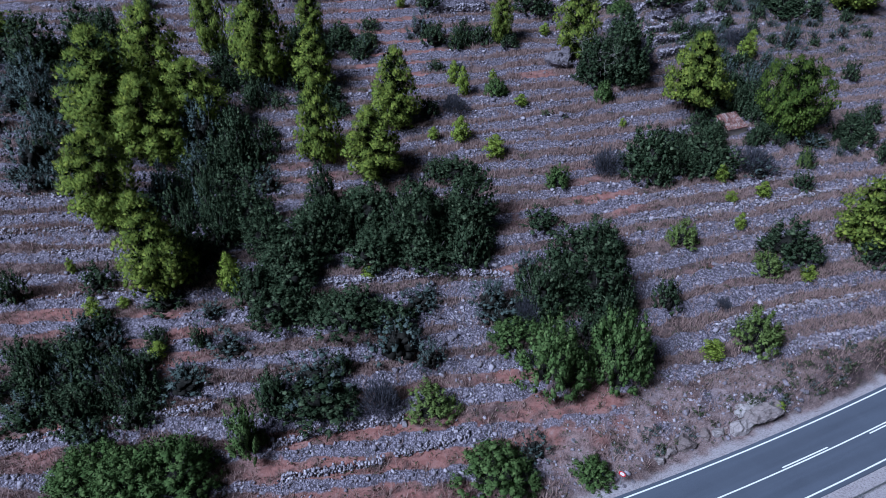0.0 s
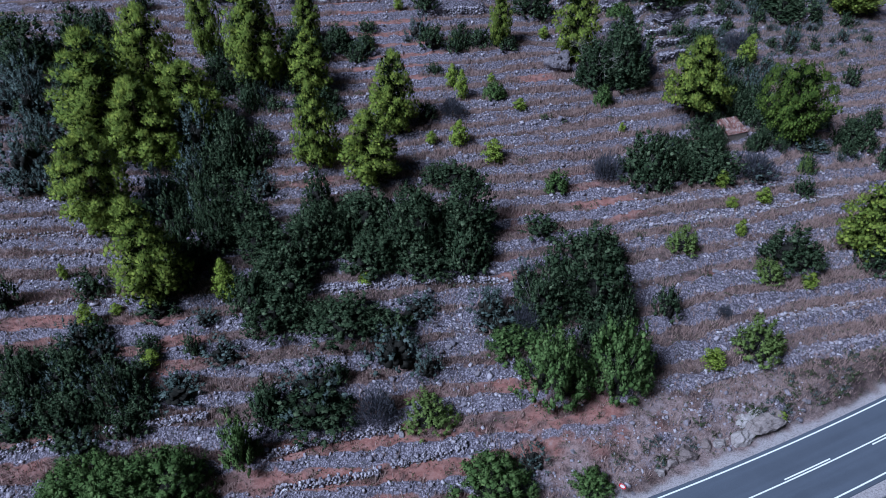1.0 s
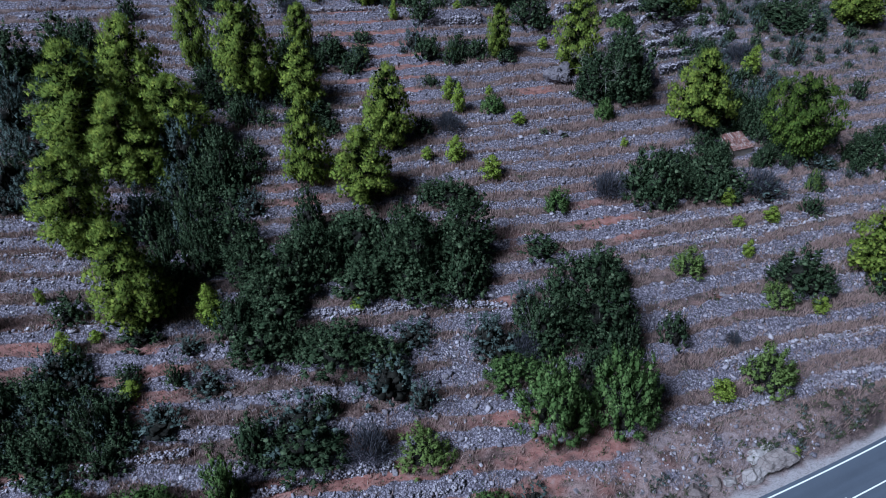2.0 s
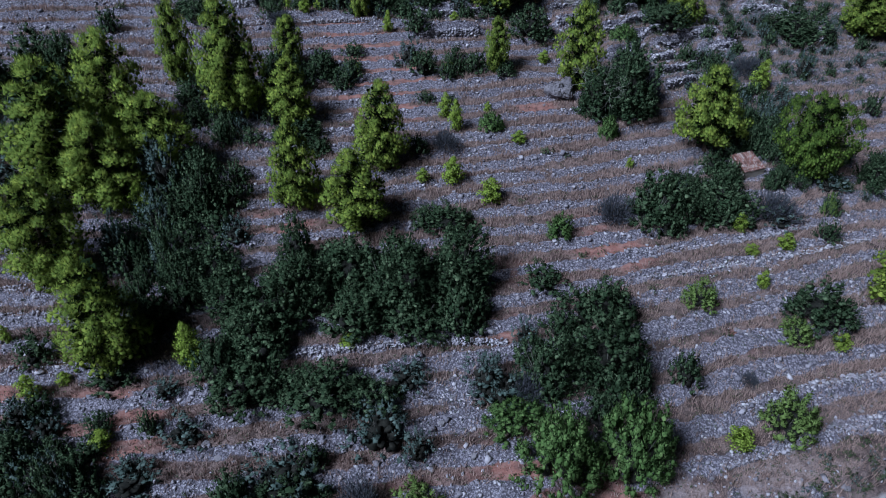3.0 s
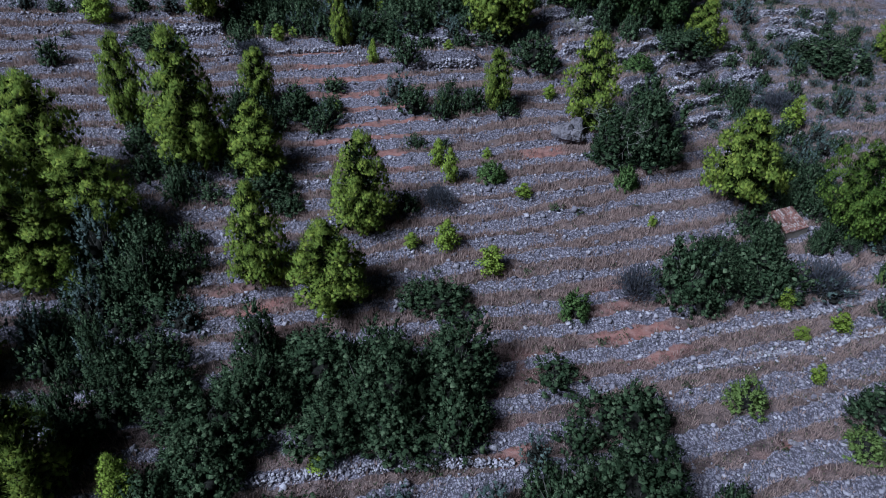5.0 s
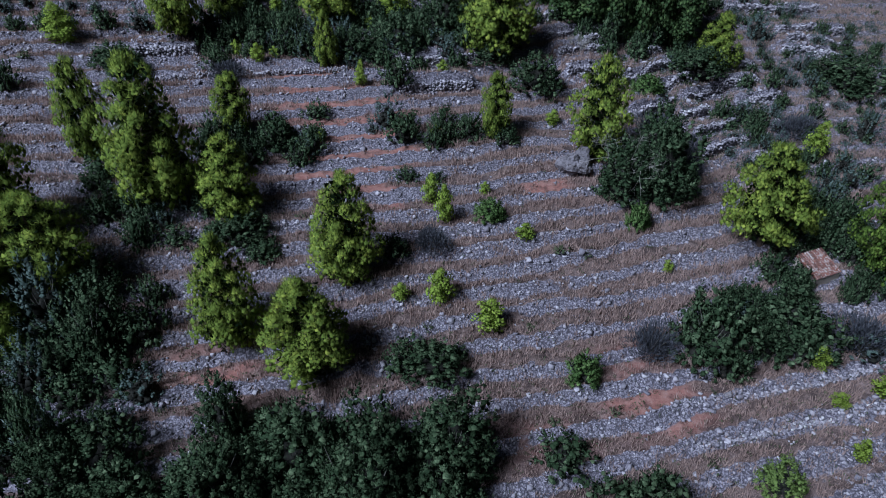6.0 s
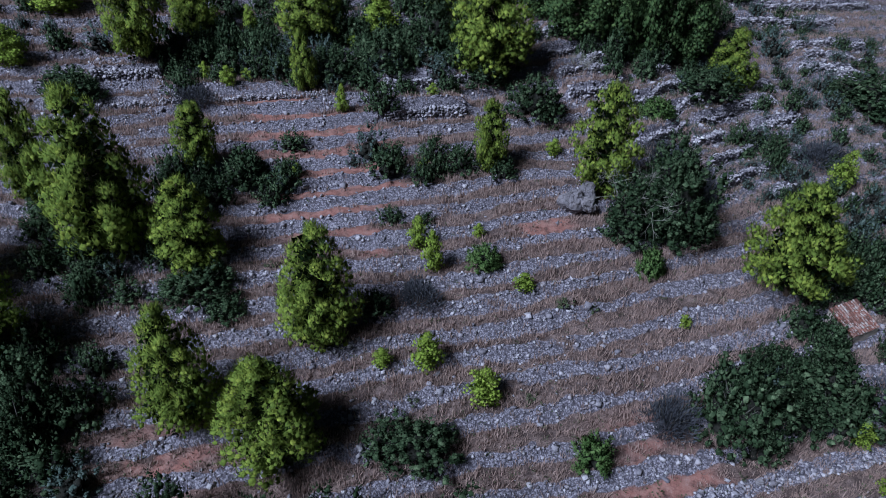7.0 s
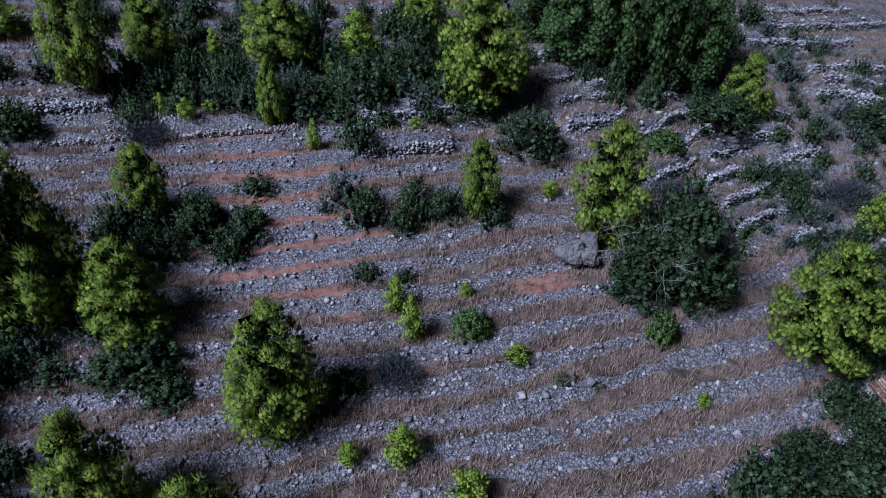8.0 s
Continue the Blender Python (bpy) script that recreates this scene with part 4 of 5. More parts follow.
PINE_A = [(-40.3, 71.8, 5.6, 14.2), (-37.2, 79.5, 4.0, 13.1), (-31.2, 74.8, 3.8, 9.8), (-37.8, 60.0, 4.0, 11.7), (-28.9, 51.2, 3.6, 11.4), (-31.6, 68.3, 1.2, 4.4), (-22.0, 51.4, 1.4, 5.0), (-15.4, 70.9, 2.8, 10.3), (-8.3, 68.5, 3.6, 8.9), (-6.4, 78.0, 3.3, 10.2), (-17.9, 84.3, 3.0, 8.5), (-25.0, 85.3, 4.2, 14.4), (-33.2, 90.3, 2.4, 10.4), (-19.8, 95.4, 2.1, 7.0), (20.5, 96.2, 3.4, 11.6), (9.2, 98.5, 1.9, 7.5), (49.5, 100.8, 1.5, 4.7), (49.3, 59.7, 3.8, 9.1), (-29.0, 109.2, 2.9, 11.3), (-24.8, 115.7, 2.7, 8.4), (-11.5, 118.2, 4.0, 9.3), (-3.2, 120.1, 2.3, 5.5)]
PINE_B = [(-11.1, 108.8, 1.5, 6.6), (10.7, 114.5, 4.9, 14.3), (22.4, 123.3, 4.3, 11.7), (27.5, 122.8, 4.0, 13.2), (32.1, 121.9, 3.6, 14.4), (37.4, 122.7, 3.5, 11.5), (40.7, 126.9, 2.3, 13.9), (19.3, 129.1, 4.2, 9.9), (42.6, 119.4, 3.1, 8.0), (-42.3, 107.7, 2.0, 4.6), (-40.9, 117.4, 2.6, 5.0), (-6.8, 105.5, 0.8, 3.1), (-18.7, 117.6, 0.9, 3.0), (4.2, 127.0, 3.4, 7.6), (76.6, 119.7, 4.3, 6.9), (74.3, 119.0, 3.9, 8.5), (-64.3, 90.9, 3.1, 4.5), (-35.5, 70.0, 4.2, 10.5), (24.5, 127.0, 4.0, 12.0), (35.0, 127.0, 4.0, 13.0)]
PINE_C = [(30.0, 131.0, 4.0, 12.0)]
BARE_PINE_A = [(35.8, 84.3, 4.5, 10.8)]
UMBRELLA_PINE_A = [(47.8, 80.2, 4.6, 10.2)]
YOUNG_A = [(2.4, 75.8, 1.3, 3.7), (-1.2, 75.5, 0.8, 1.8), (6.8, 73.0, 1.5, 3.0), (1.6, 87.6, 1.0, 3.3), (3.0, 85.0, 1.0, 4.2), (11.0, 83.3, 1.0, 1.6), (-8.0, 53.7, 0.9, 1.3), (-27.7, 43.9, 1.0, 1.8), (40.0, 54.1, 1.0, 1.9), (26.5, 44.1, 1.2, 2.1), (39.8, 67.2, 1.0, 2.0), (35.5, 66.1, 0.8, 1.4), (35.4, 69.8, 0.9, 2.4), (16.4, 101.6, 0.9, 1.9), (25.0, 80.4, 0.6, 1.4), (-22.3, 109.1, 0.7, 2.0), (-19.4, 107.7, 0.9, 2.2), (-17.8, 109.4, 0.7, 1.4), (3.2, 108.2, 0.8, 1.5), (-35.1, 47.9, 1.0, 2.6), (-32.9, 49.4, 0.7, 1.3), (-10.5, 95.5, 0.6, 1.5)]
YOUNG_B = [(2.2, 97.0, 0.8, 2.1), (3.9, 118.2, 0.7, 2.9), (31.5, 39.3, 0.5, 1.0), (-6.4, 116.8, 0.7, 2.1), (35.1, 61.8, 0.7, 2.2), (7.4, 89.5, 0.6, 1.6), (-39.5, 53.1, 0.5, 2.0)]
CAROB_A = [(10.7, 41.6, 3.6, 7.1), (17.0, 42.0, 3.4, 7.3), (6.9, 46.0, 3.0, 2.6), (-30.0, 31.5, 3.8, 4.2), (-26.4, 31.0, 3.9, 4.6), (-22.6, 31.8, 4.2, 4.2), (-16.9, 34.7, 1.7, 5.3), (4.7, 32.4, 4.0, 3.4), (12.7, 32.3, 1.9, 1.7), (14.2, 68.3, 1.7, 2.7), (7.7, 85.8, 1.7, 2.3), (23.3, 85.9, 1.4, 3.0), (30.5, 110.1, 2.3, 2.5)]
ALMOND_A = [(-1.0, 38.6, 2.7, 2.6), (27.6, 59.3, 1.9, 2.8), (31.2, 45.7, 2.5, 4.2), (36.0, 55.3, 1.8, 2.5), (47.5, 73.2, 1.0, 2.8)]
DRY_A = [(20.8, 71.1, 2.1, 2.9), (40.7, 72.5, 2.7, 2.9), (1.6, 81.5, 1.9, 2.3), (-5.6, 38.7, 1.9, 3.1), (30.8, 94.9, 1.9, 4.6), (-22.6, 104.6, 2.2, 1.9), (8.4, 48.5, 1.7, 2.8), (29.4, 102.9, 3.0, 2.5), (29.6, 50.3, 1.0, 0.9), (49.6, 105.6, 3.2, 2.8)]

def set_pine(at):
    if at[1] > 120 and 18 < at[0] < 42:
        plant("pine_tree", pick(OLD_PINES), at, "tall dark green pine in a dense stand", "tree", "pines on the terraces")
    elif at[3] > 10.8:
        plant("pine_tree", pick(TALL_PINES), at, "tall pine with clumped yellow-green needles on a terrace", "tree", "pines on the terraces")
    elif at[3] > 5.6:
        plant("pine_tree", pick(PINES), at, "bright yellow-green pine with a full crown on a terrace", "tree", "pines on the terraces")
    else:
        plant("pine_tree", pick(SMALL_PINES), at, "small bright green pine among the scrub", "tree", "pines on the terraces")


for at in PINE_A + PINE_B + PINE_C:
    set_pine(at)
for at in BARE_PINE_A:
    plant("pine_tree", BARE_PINE, at, "broad yellow-green pine that overhangs the stone hut", "tree", "pines on the terraces")
for at in UMBRELLA_PINE_A:
    plant("umbrella_pine", PARASOL_PINE, at, "dense round-headed dark green pine beside the stone hut", "tree")
for at in YOUNG_A + YOUNG_B:
    plant("pine_sapling", pick(YOUNG), at, "young lime-green pine sapling on stony ground", "sapling", "young pines")
for at in MASTIC_A + MASTIC_B + MASTIC_C + MASTIC_D + MASTIC_E:
    if at[3] > 1.8 * at[2] and at[3] > 5:
        plant("mastic_bush", pick(MASTIC_TALL), at, "tall dense dark green mastic bush on a terrace", "bush", "mastic thickets")
    elif at[2] > 2.6:
        plant("mastic_bush", pick(MASTIC_LARGE), at, "large dense dark green mastic bush on a terrace", "bush", "mastic thickets")
    else:
        plant("mastic_bush", pick(MASTIC_SMALL), at, "rounded dark green mastic bush on stony ground", "bush", "mastic thickets")
for at in CAROB_A:
    if at[2] > 2.6:
        plant("carob_tree", pick(CAROB_LARGE), at, "broad carob tree with glossy mid-green leaves", "tree", "carob trees")
    else:
        plant("carob_tree", pick(CAROB_SMALL), at, "low bushy carob with fresh green leaves", "tree", "carob trees")
for at in ALMOND_A:
    plant("almond_tree", pick(ALMOND), at, "small sparse light green almond tree on rubble", "tree", "almond trees")
for at in GREY_A + GREY_B:
    plant("grey_shrub", pick(GREY_TALL if at[3] > 1.8 * at[2] else GREY), at, "feathery grey-green shrub on a terrace", "shrub", "grey shrubs")
for at in DRY_A:
    plant("dry_shrub", pick(DRY), at, "leafless dark grey shrub of thin twigs", "shrub", "dry shrubs")

# thickets: centre, reach along x and y, how many, smallest and largest bush, share of grey shrubs
THICKETS = [(-27, 65, 7, 11, 26, 1.7, 2.7, 0.4), (-5, 59.5, 9.5, 3.8, 18, 2.0, 3.0, 0.05), (-17, 51.5, 4, 4.5, 7, 1.8, 2.5, 0.1), (14, 50, 4.5, 5.5, 7, 2.0, 2.8, 0.1),
            (-33, 41, 8.5, 5.5, 26, 1.4, 2.4, 0.4), (-12, 40.5, 4, 2.5, 5, 1.3, 2.0, 0.4), (-8, 114, 16, 6, 40, 1.2, 2.2, 0.25), (30, 121, 12, 4, 11, 1.4, 2.4, 0.2),
            (30, 72, 6.5, 2.6, 8, 1.6, 2.4, 0.15), (-52, 86, 8, 6, 9, 1.6, 2.6, 0.4)]
SHADED = [(-21.7, 91.5, 2.2, 3.4), (-18.3, 91.6, 2.2, 3.2), (-20.0, 93.4, 2.3, 3.3), (-29.0, 84.5, 2.0, 2.6), (-25.2, 83.0, 1.8, 2.2), (-31.5, 88.0, 2.0, 2.8)]
for at in SHADED:
    plant("mastic_bush", pick(MASTIC_SMALL), at, "dark green mastic bush under the pines", "bush", "mastic thickets")
THICKETS_HIGH = [(-13, 93.5, 5, 2.5, 5, 1.4, 2.2, 0.3), (-27, 87, 7, 6, 9, 1.4, 2.3, 0.4), (46, 106, 8, 6, 12, 0.9, 1.7, 0.3), (2, 98, 7, 2, 5, 1.1, 1.7, 0.2),
                 (59, 110, 12, 8, 20, 0.7, 1.5, 0.4), (60, 128, 14, 8, 22, 0.7, 1.5, 0.45), (33, 75.5, 5, 2, 5, 1.6, 2.3, 0.2), (36.3, 79.3, 1.5, 1.0, 3, 1.5, 2.0, 0.0),
                 (-23, 85, 5, 4, 8, 1.3, 2.0, 0.4), (30, 119, 10, 3, 9, 1.6, 2.4, 0.0), (-22, 112.5, 9, 5, 30, 1.0, 1.9, 0.35), (2, 124, 15, 7, 36, 1.3, 2.4, 0.2), (-24, 124, 12, 6, 24, 1.2, 2.2, 0.35), (-46, 112, 8, 5, 14, 1.0, 1.8, 0.6)]
THICKETS_EDGE = [(44, 87.5, 4.5, 4.5, 22, 1.3, 2.2, 0.25), (47.5, 96.5, 6, 4.5, 18, 1.0, 2.0, 0.35), (42, 101, 5, 3, 8, 0.8, 1.5, 0.4),
                 (52, 118, 8, 6, 14, 0.8, 1.7, 0.45), (67, 117, 10, 10, 20, 0.8, 1.7, 0.45), (50, 134, 9, 6, 14, 0.9, 1.8, 0.35), (-50, 81, 8, 8, 20, 1.5, 2.5, 0.8), (-46, 70, 5, 8, 14, 1.7, 2.8, 0.6), (-60, 80, 6, 8, 12, 1.8, 2.9, 0.5),
                 (30.5, 75, 5, 1.8, 8, 1.1, 1.8, 0.3), (36.6, 78.6, 1.6, 1.2, 3, 1.2, 1.7, 0.1), (57, 83, 6, 3.5, 11, 0.9, 1.9, 0.3), (54, 77.5, 5, 1.6, 6, 0.8, 1.5, 0.4), (40, 88, 5, 3, 7, 0.9, 1.7, 0.4)]
UNDERSTORY = [(42.5, 84.0, 1.9, 3.0), (44.5, 82.4, 1.8, 2.8), (38.6, 83.2, 1.6, 2.6), (43.4, 79.0, 1.5, 2.4), (46.5, 83.0, 2.2, 3.0), (50.5, 78.6, 1.7, 2.2), (45.8, 77.6, 1.3, 1.8), (42.2, 77.6, 1.3, 1.8),
              (44.9, 79.6, 1.6, 2.4), (41.6, 77.3, 0.9, 1.1), (43.0, 78.0, 1.5, 2.3), (47.3, 78.9, 1.7, 2.4), (49.0, 80.6, 1.8, 2.4)]
for at in UNDERSTORY:
    plant("mastic_bush", pick(MASTIC_SMALL), at, "dark green mastic bush close to the stone hut", "bush", "mastic thickets")
growth = np.random.default_rng(23)
for cx, cy, rx, ry, count, least, most, grey in THICKETS + THICKETS_HIGH + THICKETS_EDGE:
    for i in range(count):
        a, d = i * 2.4, math.sqrt((i + 0.5) / count)
        r = growth.uniform(least, most)
        at = (cx + rx * d * math.cos(a) + growth.normal() * 0.5, cy + ry * d * math.sin(a) + growth.normal() * 0.4, r, r * growth.uniform(1.2, 1.75))
        if growth.uniform() < grey:
            plant("grey_shrub", pick(GREY), at, "feathery grey-green shrub in a thicket", "shrub", "grey shrubs")
        elif cy > 95:
            # mastic bushes as well, from a coarser mould, in a group of their own
            plant("scrub_oak", pick(MASTIC_UPPER), at, "low dark green mastic bush on the upper terraces", "bush", "scrub oaks")
        else:
            plant("mastic_bush", pick(MASTIC_SMALL), at, "dark green mastic bush grown into a dense thicket", "bush", "mastic thickets")

# low scrub that dots the terraces, thickest on the upper slope
spots = np.random.default_rng(31)
for i in range(110):
    if i < 60:
        x, y = spots.uniform(36, 84), spots.uniform(88, 150)
    else:
        x, y = spots.uniform(-48, 40), spots.uniform(38, 125)
    if off_road(x, y) > 6:
        r = spots.uniform(0.4, 1.1)
        plant("scrub_bush", pick(SCRUB), (x, y, r, r * spots.uniform(0.7, 1.2)), "low grey-green scrub bush on stony ground", "shrub", "low scrub")


# grey dry scrub between the walls of the upper slope
for i in range(190):
    x, y = spots.uniform(24, 76), spots.uniform(96, 140)
    if overgrown(np.array([x]), np.array([y]))[0] > 0.5:
        r = spots.uniform(0.5, 1.3)
        plant("scrub_bush", pick(SCRUB_GREY), (x, y, r, r * spots.uniform(0.6, 1.0)), "low dry grey scrub bush between terrace walls", "shrub", "low scrub")

# ---- stone hut with a clay-tiled lean-to roof ----
def solid(corners_low, corners_high, name, material):
    """A block between two four-cornered outlines, with worn edges."""
    bm = bmesh.new()
    low, high = [bm.verts.new(c) for c in corners_low], [bm.verts.new(c) for c in corners_high]
    bm.faces.new(low[::-1]), bm.faces.new(high)
    for i in range(4):
        bm.faces.new((low[i], low[(i + 1) % 4], high[(i + 1) % 4], high[i]))
    bmesh.ops.subdivide_edges(bm, edges=bm.edges[:], cuts=4, use_grid_fill=True)
    for v in bm.verts:
        v.co += 0.05 * (noise.noise_vector(v.co * 1.7))
    return finish(bm, name, material)


def stone_hut(x, y, turn, wide, deep, back, front):
    base = ground_at(x, y - deep / 2) - 0.5
    thing = tagged(empty("stone_hut", pose(x, y, base, 0, 0, turn)), "small pale stone field hut with a weathered clay-tiled roof", "hut")
    hb, hf, a, b, t = back - base - 0.14, front - base - 0.14, wide / 2 - 0.12, deep / 2 - 0.12, 0.35

    def top(v):
        return hf + (hb - hf) * (v + b) / (2 * b)

    def wall(x0, x1, y0, y1):
        low = [(x0, y0, 0), (x1, y0, 0), (x1, y1, 0), (x0, y1, 0)]
        part("wall", solid(low, [(p, q, top(q)) for p, q, _ in low], "wall", HUT_WALL), thing)
    wall(-a, a, -b, -b + t), wall(-a, a, b - t, b), wall(-a, -a + t, -b + t, b - t), wall(a - t, a, -b + t, b - t)
    slope = math.atan2(hb - hf, 2 * b)
    roof = part("roof", solid([(-wide / 2, -deep / 2, -0.05), (wide / 2, -deep / 2, -0.05), (wide / 2, deep / 2, -0.05), (-wide / 2, deep / 2, -0.05)],
                              [(-wide / 2, -deep / 2, 0.05), (wide / 2, -deep / 2, 0.05), (wide / 2, deep / 2, 0.05), (-wide / 2, deep / 2, 0.05)], "roof", TILE_BED),
                thing, "weathered clay tile roof", pose(0, 0, (hb + hf) / 2 + 0.06, math.degrees(slope), 0, 0))
    # half-round tiles in overlapping rows
    bm = bmesh.new()
    arcs = []
    for yy, k in ((-0.26, 1.0), (0.26, 0.82)):
        ring = []
        for rr in (0.112, 0.092):
            ring.append([bm.verts.new((math.cos(g) * rr * k, yy, math.sin(g) * rr * k)) for g in np.linspace(0, math.pi, 7)])
        arcs.append(ring)
    for shell, flip in ((0, 1), (1, -1)):
        p, q = arcs[0][shell], arcs[1][shell]
        for i in range(6):
            bm.faces.new((p[i], q[i], q[i + 1], p[i + 1])[::flip])
    for ring in arcs:
        for i in range(6):
            bm.faces.new((ring[0][i], ring[0][i + 1], ring[1][i + 1], ring[1][i]))
    tile = finish(bm, "roof_tile", TILE_CLAY, True)
    columns, rows = int(wide / 0.325), int(deep / 0.42)
    tiles = np.random.default_rng(5)
    for c in range(columns):
        for r in range(rows):
            part("roof_tile", tile, roof, "", pose(-wide / 2 + 0.20 + c * 0.325, -deep / 2 + 0.22 + r * 0.42 + tiles.normal() * 0.02, 0.06 + 0.012 * (r % 2), -2.5, 0, tiles.normal() * 3))


stone_hut(40.13, 80.63, 23.1, 3.66, 3.0, 17.75, 16.5)


# ---- boulders and stones ----
def boulder_mesh(name, material, cuts, seed, sides=12, deep=0.2):
    pick_way = np.random.default_rng(seed)
    bm = bmesh.new()
    bmesh.ops.create_icosphere(bm, subdivisions=cuts, radius=0.5)
    flats = [(Vector(pick_way.normal(size=3)).normalized(), pick_way.uniform(deep, 2 * deep)) for _ in range(sides)]
    for v in bm.verts:
        for way, d in flats:
            over = v.co.dot(way) - d
            if over > 0:
                v.co -= way * over * 0.9
        v.co += 0.07 * noise.noise_vector(v.co * 3.5 + Vector((seed, 0, 0))) + 0.03 * noise.noise_vector(v.co * 9 + Vector((seed, 0, 0)))
        v.co.z *= 0.8
    return finish(bm, name, material)


BOULDERS = [boulder_mesh("boulder", BOULDER, 3, k) for k in range(5)]
BOULDER_SPOTS = [(3.6, 43.1, 0.9), (34.5, 40.9, 1.0),
                 (31.1, 43.8, 0.8), (30.4, 43.6, 0.6), (-13.0, 55.5, 1.0), (-11.5, 55.9, 1.0), (-9.7, 55.9, 1.1), (-8.8, 55.4, 1.1), (-7.7, 54.7, 0.9), (-10.8, 55.0, 1.0),
                 (-4.1, 53.9, 0.9), (-3.0, 54.4, 1.1), (-1.9, 54.3, 1.0), (-1.0, 54.0, 0.9), (-3.5, 37.4, 1.3), (-4.3, 37.2, 0.8), (3.2, 75.0, 1.0), (4.2, 109.4, 1.4), (30.6, 55.8, 1.2)]
BOULDER_SPOTS_LOW = [(31.5, 55.4, 0.8), (26.4, 66.9, 1.1), (32.9, 39.9, 0.8), (16.0, 31.9, 0.6), (15.2, 31.4, 0.6), (-12.7, 46.4, 0.9), (-13.8, 45.9, 0.8), (-19.0, 44.1, 1.1),
                     (-18.0, 43.2, 0.9), (-16.5, 42.7, 0.8), (2.1, 48.6, 1.0), (0.9, 45.9, 0.9), (-0.5, 48.6, 0.8), (3.2, 45.9, 0.8), (4.7, 43.4, 0.7), (23.0, 36.3, 1.0)]
# broken rock strewn over the slope above the road
BANK_ROCKS = []
while len(BANK_ROCKS) < 34:
    x, s = spots.uniform(10, 42), spots.uniform(4.6, 10.5)
    BANK_ROCKS.append((x, float(road_y(x)) + s / 0.92, spots.uniform(0.3, 0.85)))
for x, y, size in BOULDER_SPOTS + BOULDER_SPOTS_LOW + BANK_ROCKS:
    m = Matrix.Translation((x, y, ground_at(x, y) - 0.03 * size)) @ Euler((spots.uniform(-0.4, 0.4), spots.uniform(-0.4, 0.4), spots.uniform(0, 6.28))).to_matrix().to_4x4()
    ob = new("boulder", pick(BOULDERS))
    ob.matrix_basis = m @ Matrix.Diagonal((size, size * spots.uniform(0.65, 0.95), size * (spots.uniform(0.55, 0.8) if size < 2 else 0.85), 1))
    tagged(ob, "pale weathered limestone boulder lying on the slope", "rock", "boulders")


def outcrop(x, y, turn, lumps, seed, rough=0.95, material=OUTCROP, label="cream and pinkish bedrock outcrop in the roadside bank", group="roadside outcrops"):
    """Bedrock that breaks out of the bank: several cracked blocks grown together."""
    g = np.random.default_rng(seed)
    bm = bmesh.new()
    for px, py, pz, sx, sy, sz in lumps:
        fresh = bmesh.ops.create_icosphere(bm, subdivisions=4, radius=0.5)["verts"]
        flats = [(Vector(g.normal(size=3)).normalized(), g.uniform(0.2, 0.38)) for _ in range(16)]
        for v in fresh:
            for way, d in flats:
                over = v.co.dot(way) - d
                if over > 0:
                    v.co -= way * over * rough
            v.co = Vector((v.co.x * sx + px, v.co.y * sy + py, v.co.z * sz + pz))
            v.co += 0.22 * noise.noise_vector(v.co * 1.3) + 0.12 * noise.noise_vector(v.co * 3.5) + 0.05 * noise.noise_vector(v.co * 9.0)
    ob = new("rock_outcrop", finish(bm, "rock_outcrop", material))
    ob.matrix_basis = pose(x, y, ground_at(x, y), 0, 0, turn)
    tagged(ob, label, "rock", group)


outcrop(27.8, 37.5, 22, [(-4.3, 0.7, 0.2, 2.2, 1.6, 1.5), (2.0, 0.1, 0.55, 4.4, 2.6, 2.6), (-0.9, 0.0, 0.35, 3.4, 2.2, 2.2), (-3.0, 0.4, 0.1, 2.4, 1.8, 1.5), (3.9, 0.6, 0.4, 2.0, 1.8, 1.6), (0.6, 1.2, 0.7, 4.2, 2.2, 1.8)], 71)
outcrop(20.9, 35.0, 24, [(0.5, 0.1, 0.4, 2.6, 1.6, 1.9), (-1.1, -0.1, 0.1, 1.7, 1.2, 1.2), (-2.5, -0.3, 0.0, 1.5, 1.0, 0.9)], 72)

outcrop(18.1, 94.0, 10, [(0.9, 0.4, 0.9, 2.1, 2.2, 3.8), (-0.9, -0.3, 0.6, 3.5, 2.8, 2.9), (0.3, -0.9, 0.3, 2.0, 1.7, 1.7)], 73, 0.55, BOULDER, "large pale limestone rock at the edge of a thicket", "")

# tufts of scrub at the foot of the roadside bank
for i in range(85):
    x = spots.uniform(13, 47) if i < 50 else spots.uniform(27, 46)
    r = spots.uniform(0.35, 0.9)
    y = float(road_y(x)) + (spots.uniform(4.4, 7.6) if i < 50 else spots.uniform(4.6, 6.4)) / 0.92
    plant("scrub_bush", pick(SCRUB if i % 3 else SCRUB_GREY), (x, y, r, r * spots.uniform(0.6, 1.0)), "low olive scrub bush beside the road", "shrub", "low scrub")


def dead_shrub(x, y, h):
    """Bare pale branches that fork and fork again."""
    g = np.random.default_rng(83)
    bm = bmesh.new()

    def fork(start, way, long, thick, left):
        end = start + way * long
        limb(bm, start, end, thick, thick * 0.6, 0.03 * long)
        if left:
            for _ in range(3):
                turn = way + 0.65 * g.normal(size=3)
                fork(end, turn / np.linalg.norm(turn), long * g.uniform(0.6, 0.85), thick * 0.62, left - 1)
    for k in range(5):
        way = np.array((math.cos(k * 1.3), math.sin(k * 1.3) - 0.3, 1.3))
        fork(np.array((0, 0, -0.2)), way / np.linalg.norm(way), h * 0.38, 0.07, 4)
    ob = new("dead_shrub", finish(bm, "dead_shrub", DEAD_WOOD))
    ob.matrix_basis = pose(x, y, ground_at(x, y))
    tagged(ob, "dead shrub of pale bare forked branches among bushes", "shrub")


